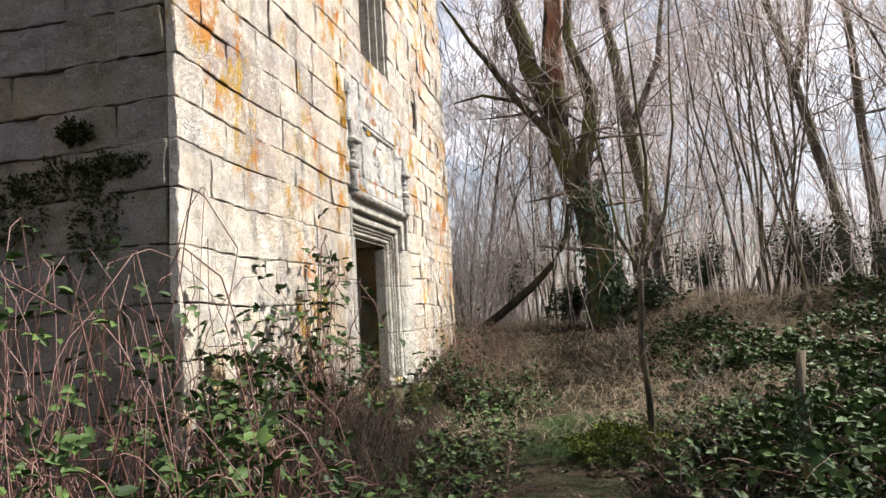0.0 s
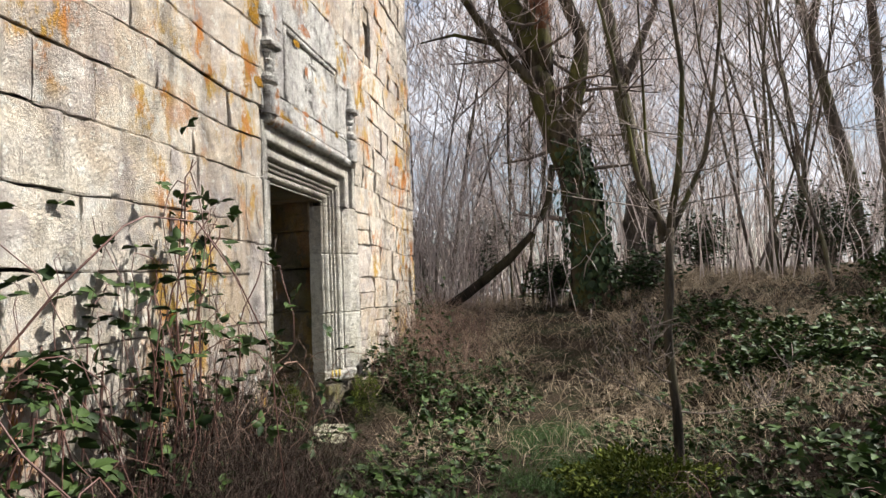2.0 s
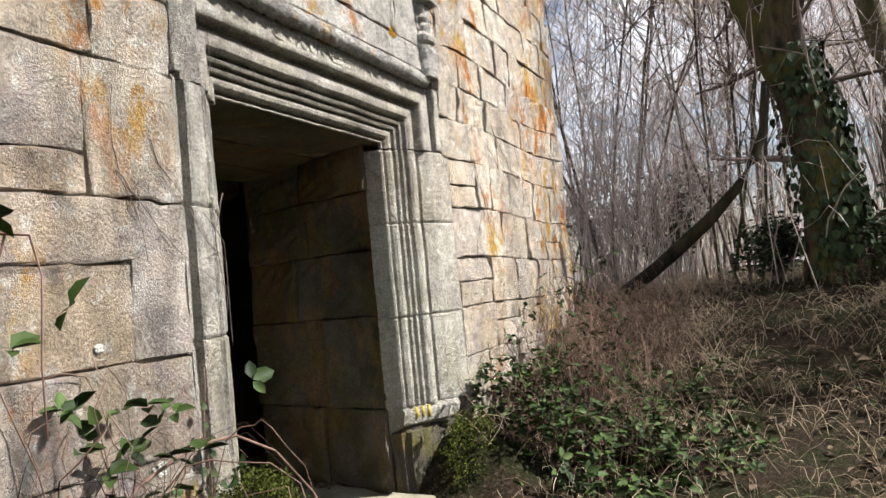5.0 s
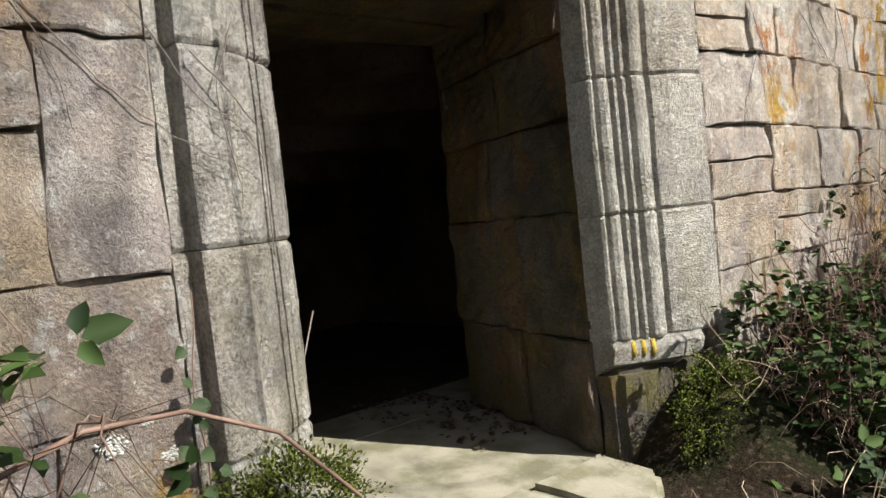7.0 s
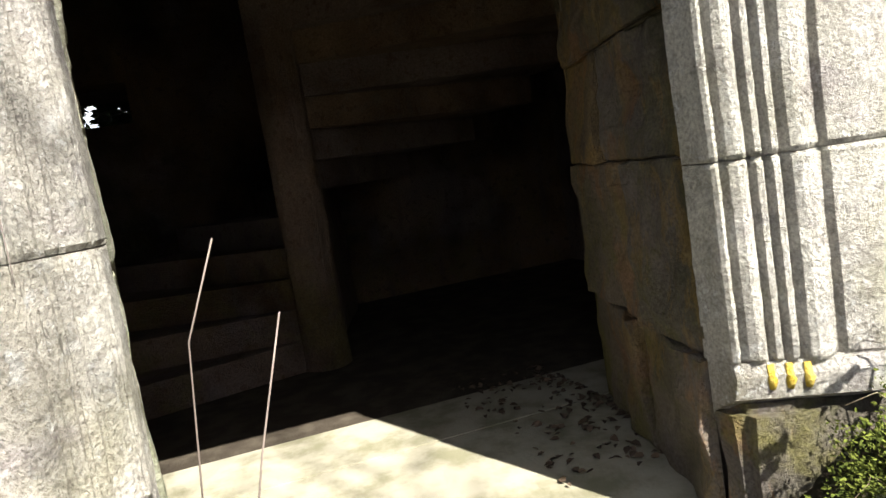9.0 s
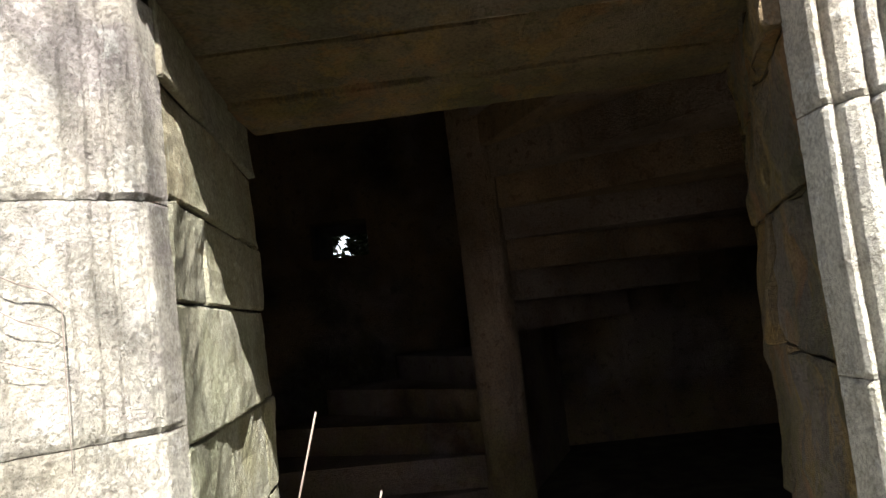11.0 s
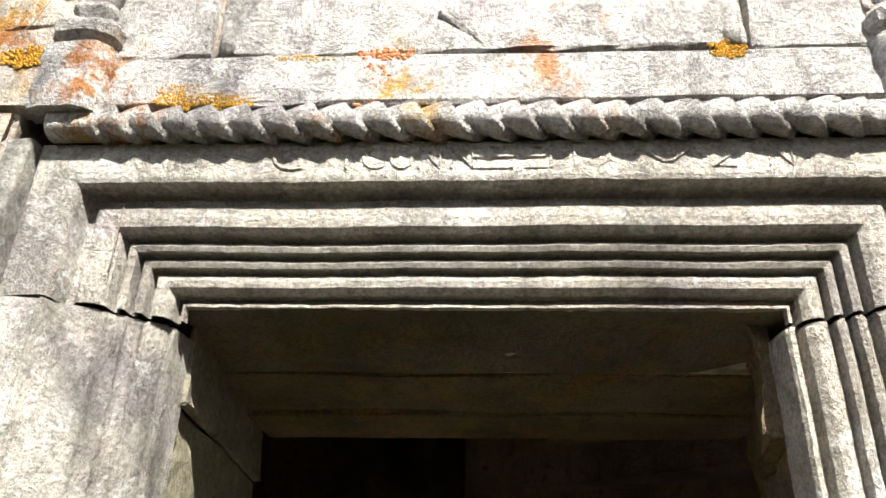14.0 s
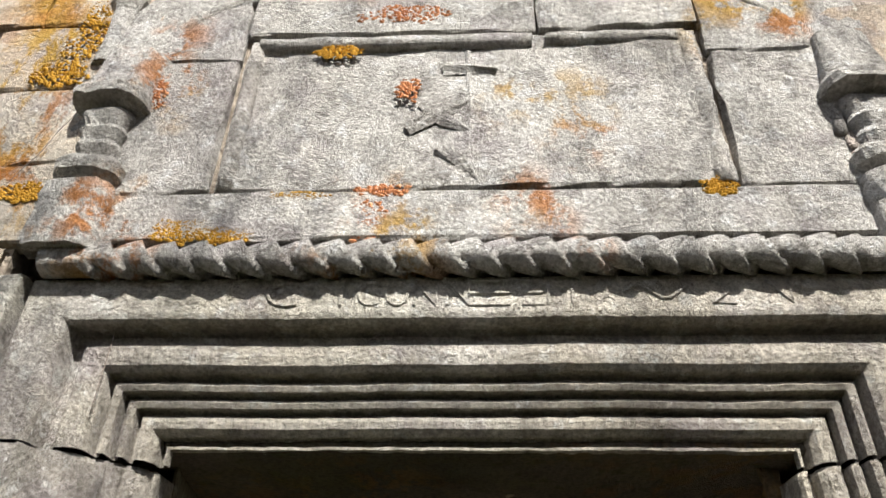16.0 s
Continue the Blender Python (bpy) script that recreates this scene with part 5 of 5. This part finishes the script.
blades(x, y, 0.34, GRASS_DRY, "dry flattened straw-coloured grass", "dry grass", 0.7)
x, y = scatter(13000, -2.1, 5.0, 0.0, 7.0, lambda x, y: outside(x, y) * off_path(x, y))
blades(x, y, 0.30, STEM_DARK, "dead twigs and dry stems in the undergrowth", "dead stems", 0.9, 0.0022)
x, y = scatter(1500, -2.1, 5.0, 0.0, 6.0, lambda x, y: outside(x, y) * off_path(x, y))
blades(x, y, 0.50, CANE, "thin red bramble shoots in the undergrowth", "bramble shoots", 0.7, 0.0025)
x, y = scatter(6000, -0.7, 0.2, 6.0, 8.4, lambda x, y: 0.15 + 0.85 * sm(wave(2 * x, 2 * y), 0.0, 0.5))
blades(x, y, 0.09, GRASS_GREEN, "short green grass along the path", "green grass", 1.2, 0.002)
x, y = scatter(2600, -2.1, -1.4, 3.6, 6.05, lambda x, y: 0.9 + 0 * x)
blades(x, y, 0.60, STEM_DARK, "grey dead weeds at the foot of the wall", "dead weeds", 1.1, 0.002)
x, y = scatter(700, -2.05, -1.2, 8.7, 12.0, lambda x, y: 0.9 + 0 * x)
blades(x, y, 0.62, CANE_BROWN, "brown dead weeds at the foot of the wall", "dead weeds", 1.1, 0.0022)


def moss_clump(name, label, C, N, size, tone=MOSS):
    n = len(C)
    part_ob = part(name, big_mesh(name, *leaves(C, unit(N + rng.normal(0, 0.6, (n, 3))), rng.normal(0, 1, (n, 3)), size, 0.5)), tone)
    return tagged(part_ob, label, "moss")


def moss_ball(cx, cy, cz, rx, ry, rz, n, size=0.03):
    d = unit(rng.normal(0, 1, (n, 3)))
    C = np.array([cx, cy, cz]) + d * np.array([rx, ry, rz]) * (1 + 0.35 * wave(d[:, 0:1] * 4 + cx, d[:, 2:3] * 4 + d[:, 1:2] * 3)) * rng.uniform(0.75, 1.05, (n, 1))
    return C, d


C, N = moss_ball(-2.04, 8.42, 0.46, 0.14, 0.22, 0.24, 11000)
moss_clump("moss_clump", "thick green moss under the fluted jamb", C, N, rng.uniform(0.006, 0.016, len(C)))
C, N = moss_ball(-2.08, 6.58, 0.72, 0.07, 0.20, 0.14, 9000)
moss_clump("moss_clump", "green moss at the foot of the plain jamb", C, N, rng.uniform(0.006, 0.016, len(C)))
C, N = moss_ball(-2.06, 6.68, 0.52, 0.08, 0.12, 0.16, 7500)
moss_clump("moss_clump", "low green moss before the doorstep", C, N, rng.uniform(0.006, 0.016, len(C)))
C, N = moss_ball(0.15, 6.35, 0.32, 0.42, 0.30, 0.16, 5200)
moss_clump("moss_clump", "yellow-green mossy mound at the foot of the thin tree", C, N, rng.uniform(0.015, 0.040, len(C)))
for cx, cz, rx, rz in ((-2.85, 2.35, 0.28, 0.12), (-2.62, 2.10, 0.16, 0.26), (-3.10, 2.20, 0.22, 0.18), (-2.50, 2.40, 0.20, 0.07), (-2.75, 2.62, 0.10, 0.07)):
    C, N = moss_ball(cx, Y0 + 0.02, cz, rx, 0.06, rz, 1500)
    moss_clump("moss_clump", "dark moss hanging on the shaded wall", C, N, rng.uniform(0.015, 0.035, len(C)), MOSS_DARK)

# ivy stems clinging to the wall beside the door
def creeper(points, r, label):
    v, f = tube(points, [r * (1 - 0.5 * i / len(points)) for i in range(len(points))], 5, 0.3)
    return tagged(part("creeper_stem", mesh_of("creeper_stem", v, f, True), TWIG), label, "creeper", "creeper stems")


for k in range(16):
    y, z = random.choice(((random.uniform(6.05, 6.42), random.uniform(1.9, 2.3)), (random.uniform(6.48, 6.62), random.uniform(1.7, 2.5)), (random.uniform(9.0, 11.2), random.uniform(1.8, 3.2)), (random.uniform(6.4, 6.6), random.uniform(2.8, 3.6))))
    pts = [(WALL_X + 0.008, y, z)]
    drift = random.gauss(0.01, 0.012)
    for i in range(16):
        drift += random.gauss(0, 0.006)
        y += drift
        z -= random.uniform(0.015, 0.05)
        y = min(y, 6.70) if y < 7 else y
        depth = 0.008 if not 6.49 < y < 6.84 else 0.008 - max(0, (y - 6.60)) * 0.85
        pts.append((WALL_X + depth, y, z))
    creeper(pts, 0.0017, "thin dead creeper stem clinging to the stone")

# a long arching cane before the plain jamb, and ivy in the joint beside it
v, f = tube([(-1.93, 5.60, 0.70), (-1.91, 5.95, 1.02), (-1.90, 6.14, 1.08), (-1.90, 6.32, 1.07), (-1.90, 6.50, 0.98), (-1.88, 6.66, 0.80), (-1.86, 6.76, 0.60), (-1.85, 6.80, 0.36)], [0.006, 0.0058, 0.0055, 0.005, 0.0045, 0.004, 0.0035, 0.003], 6, 0.2)
tagged(part("arching_cane", mesh_of("arching_cane", v, f, True), CANE_BROWN), "single brown bramble cane arching over before the jamb", "bramble cane")
ivy = tagged(new("ivy_climber"), "small dark green ivy climbing the joint of the wall", "ivy")
ivy.location = (WALL_X + 0.02, 6.42, 0.60)
line = [(0.0, 0.010 * math.sin(5 * k) + 0.012 * k / 9, 0.075 * k) for k in range(10)]
v, f = tube(line, [0.003 - 0.0002 * k for k in range(10)], 5, 0.2)
part("stem", mesh_of("stem", v, f, True), CANE_BROWN, ivy)
for k in range(26):
    q = random.random() ** 1.5 * 0.66
    c = np.array([[0.012 + 0.02 * random.random(), random.gauss(0, 0.028 + 0.03 * (q < 0.25)), q]])
    d = unit(np.array([[0.25, random.gauss(0, 1), -0.5 + random.gauss(0, 0.4)]]))
    part("leaf", big_mesh("leaf", *leaves(c, d, np.array([[1.0, random.gauss(0, 0.3), 0.5]]), np.array([random.uniform(0.022, 0.045)]), 0.9)), LEAF_IVY, ivy)

# two bare shoots in the doorway, and a twig across the step
for pts in ([(-3.04, 6.83, 0.32), (-3.00, 6.865, 0.65), (-2.92, 6.91, 1.05), (-2.78, 7.02, 1.32)], [(-2.88, 6.94, 0.32), (-2.90, 7.04, 0.70), (-2.86, 7.155, 1.09)]):
    v, f = tube(pts, [0.0034, 0.003, 0.0026, 0.0022][:len(pts)], 6)
    tagged(part("bare_shoot", mesh_of("bare_shoot", v, f, True), TWIG), "single thin bare shoot growing in the doorway", "shoot", "doorway shoots")
v, f = joined(tube([(-2.02, 6.95, 0.40), (-2.1, 7.15, 0.43), (-2.2, 7.35, 0.41), (-2.3, 7.5, 0.40)], [0.006, 0.005, 0.004, 0.003], 5), tube([(-2.1, 7.15, 0.43), (-2.28, 7.22, 0.42), (-2.4, 7.2, 0.40)], [0.004, 0.003, 0.002], 5))
tagged(part("dead_twig", mesh_of("dead_twig", v, f, True), TWIG), "dead forked twig lying on the doorstep", "twig")
n = 260
x, y = rng.uniform(-4.2, -2.9, n), 8.45 - rng.uniform(0, 1, n) ** 2 * 0.5
stuff("dry_leaf_litter", leaves(np.stack([x, y, np.full(n, FLOOR_Z + 0.008)], 1), compass(n), rng.normal(0, 0.3, (n, 3)) + np.array([0, 0, 1]), rng.uniform(0.02, 0.05, n)), DEAD_LEAF, "dry leaf litter along the passage wall", "leaf litter")
# bush behind the tower, seen through the stair window
bramble("bramble_bush", (-8.75, 6.7), 120, (0.10, 0.35), 4.2, 0.4, 2900, 0.14, "leafy bush outside the stair window")

lay_facade()
lay_side()
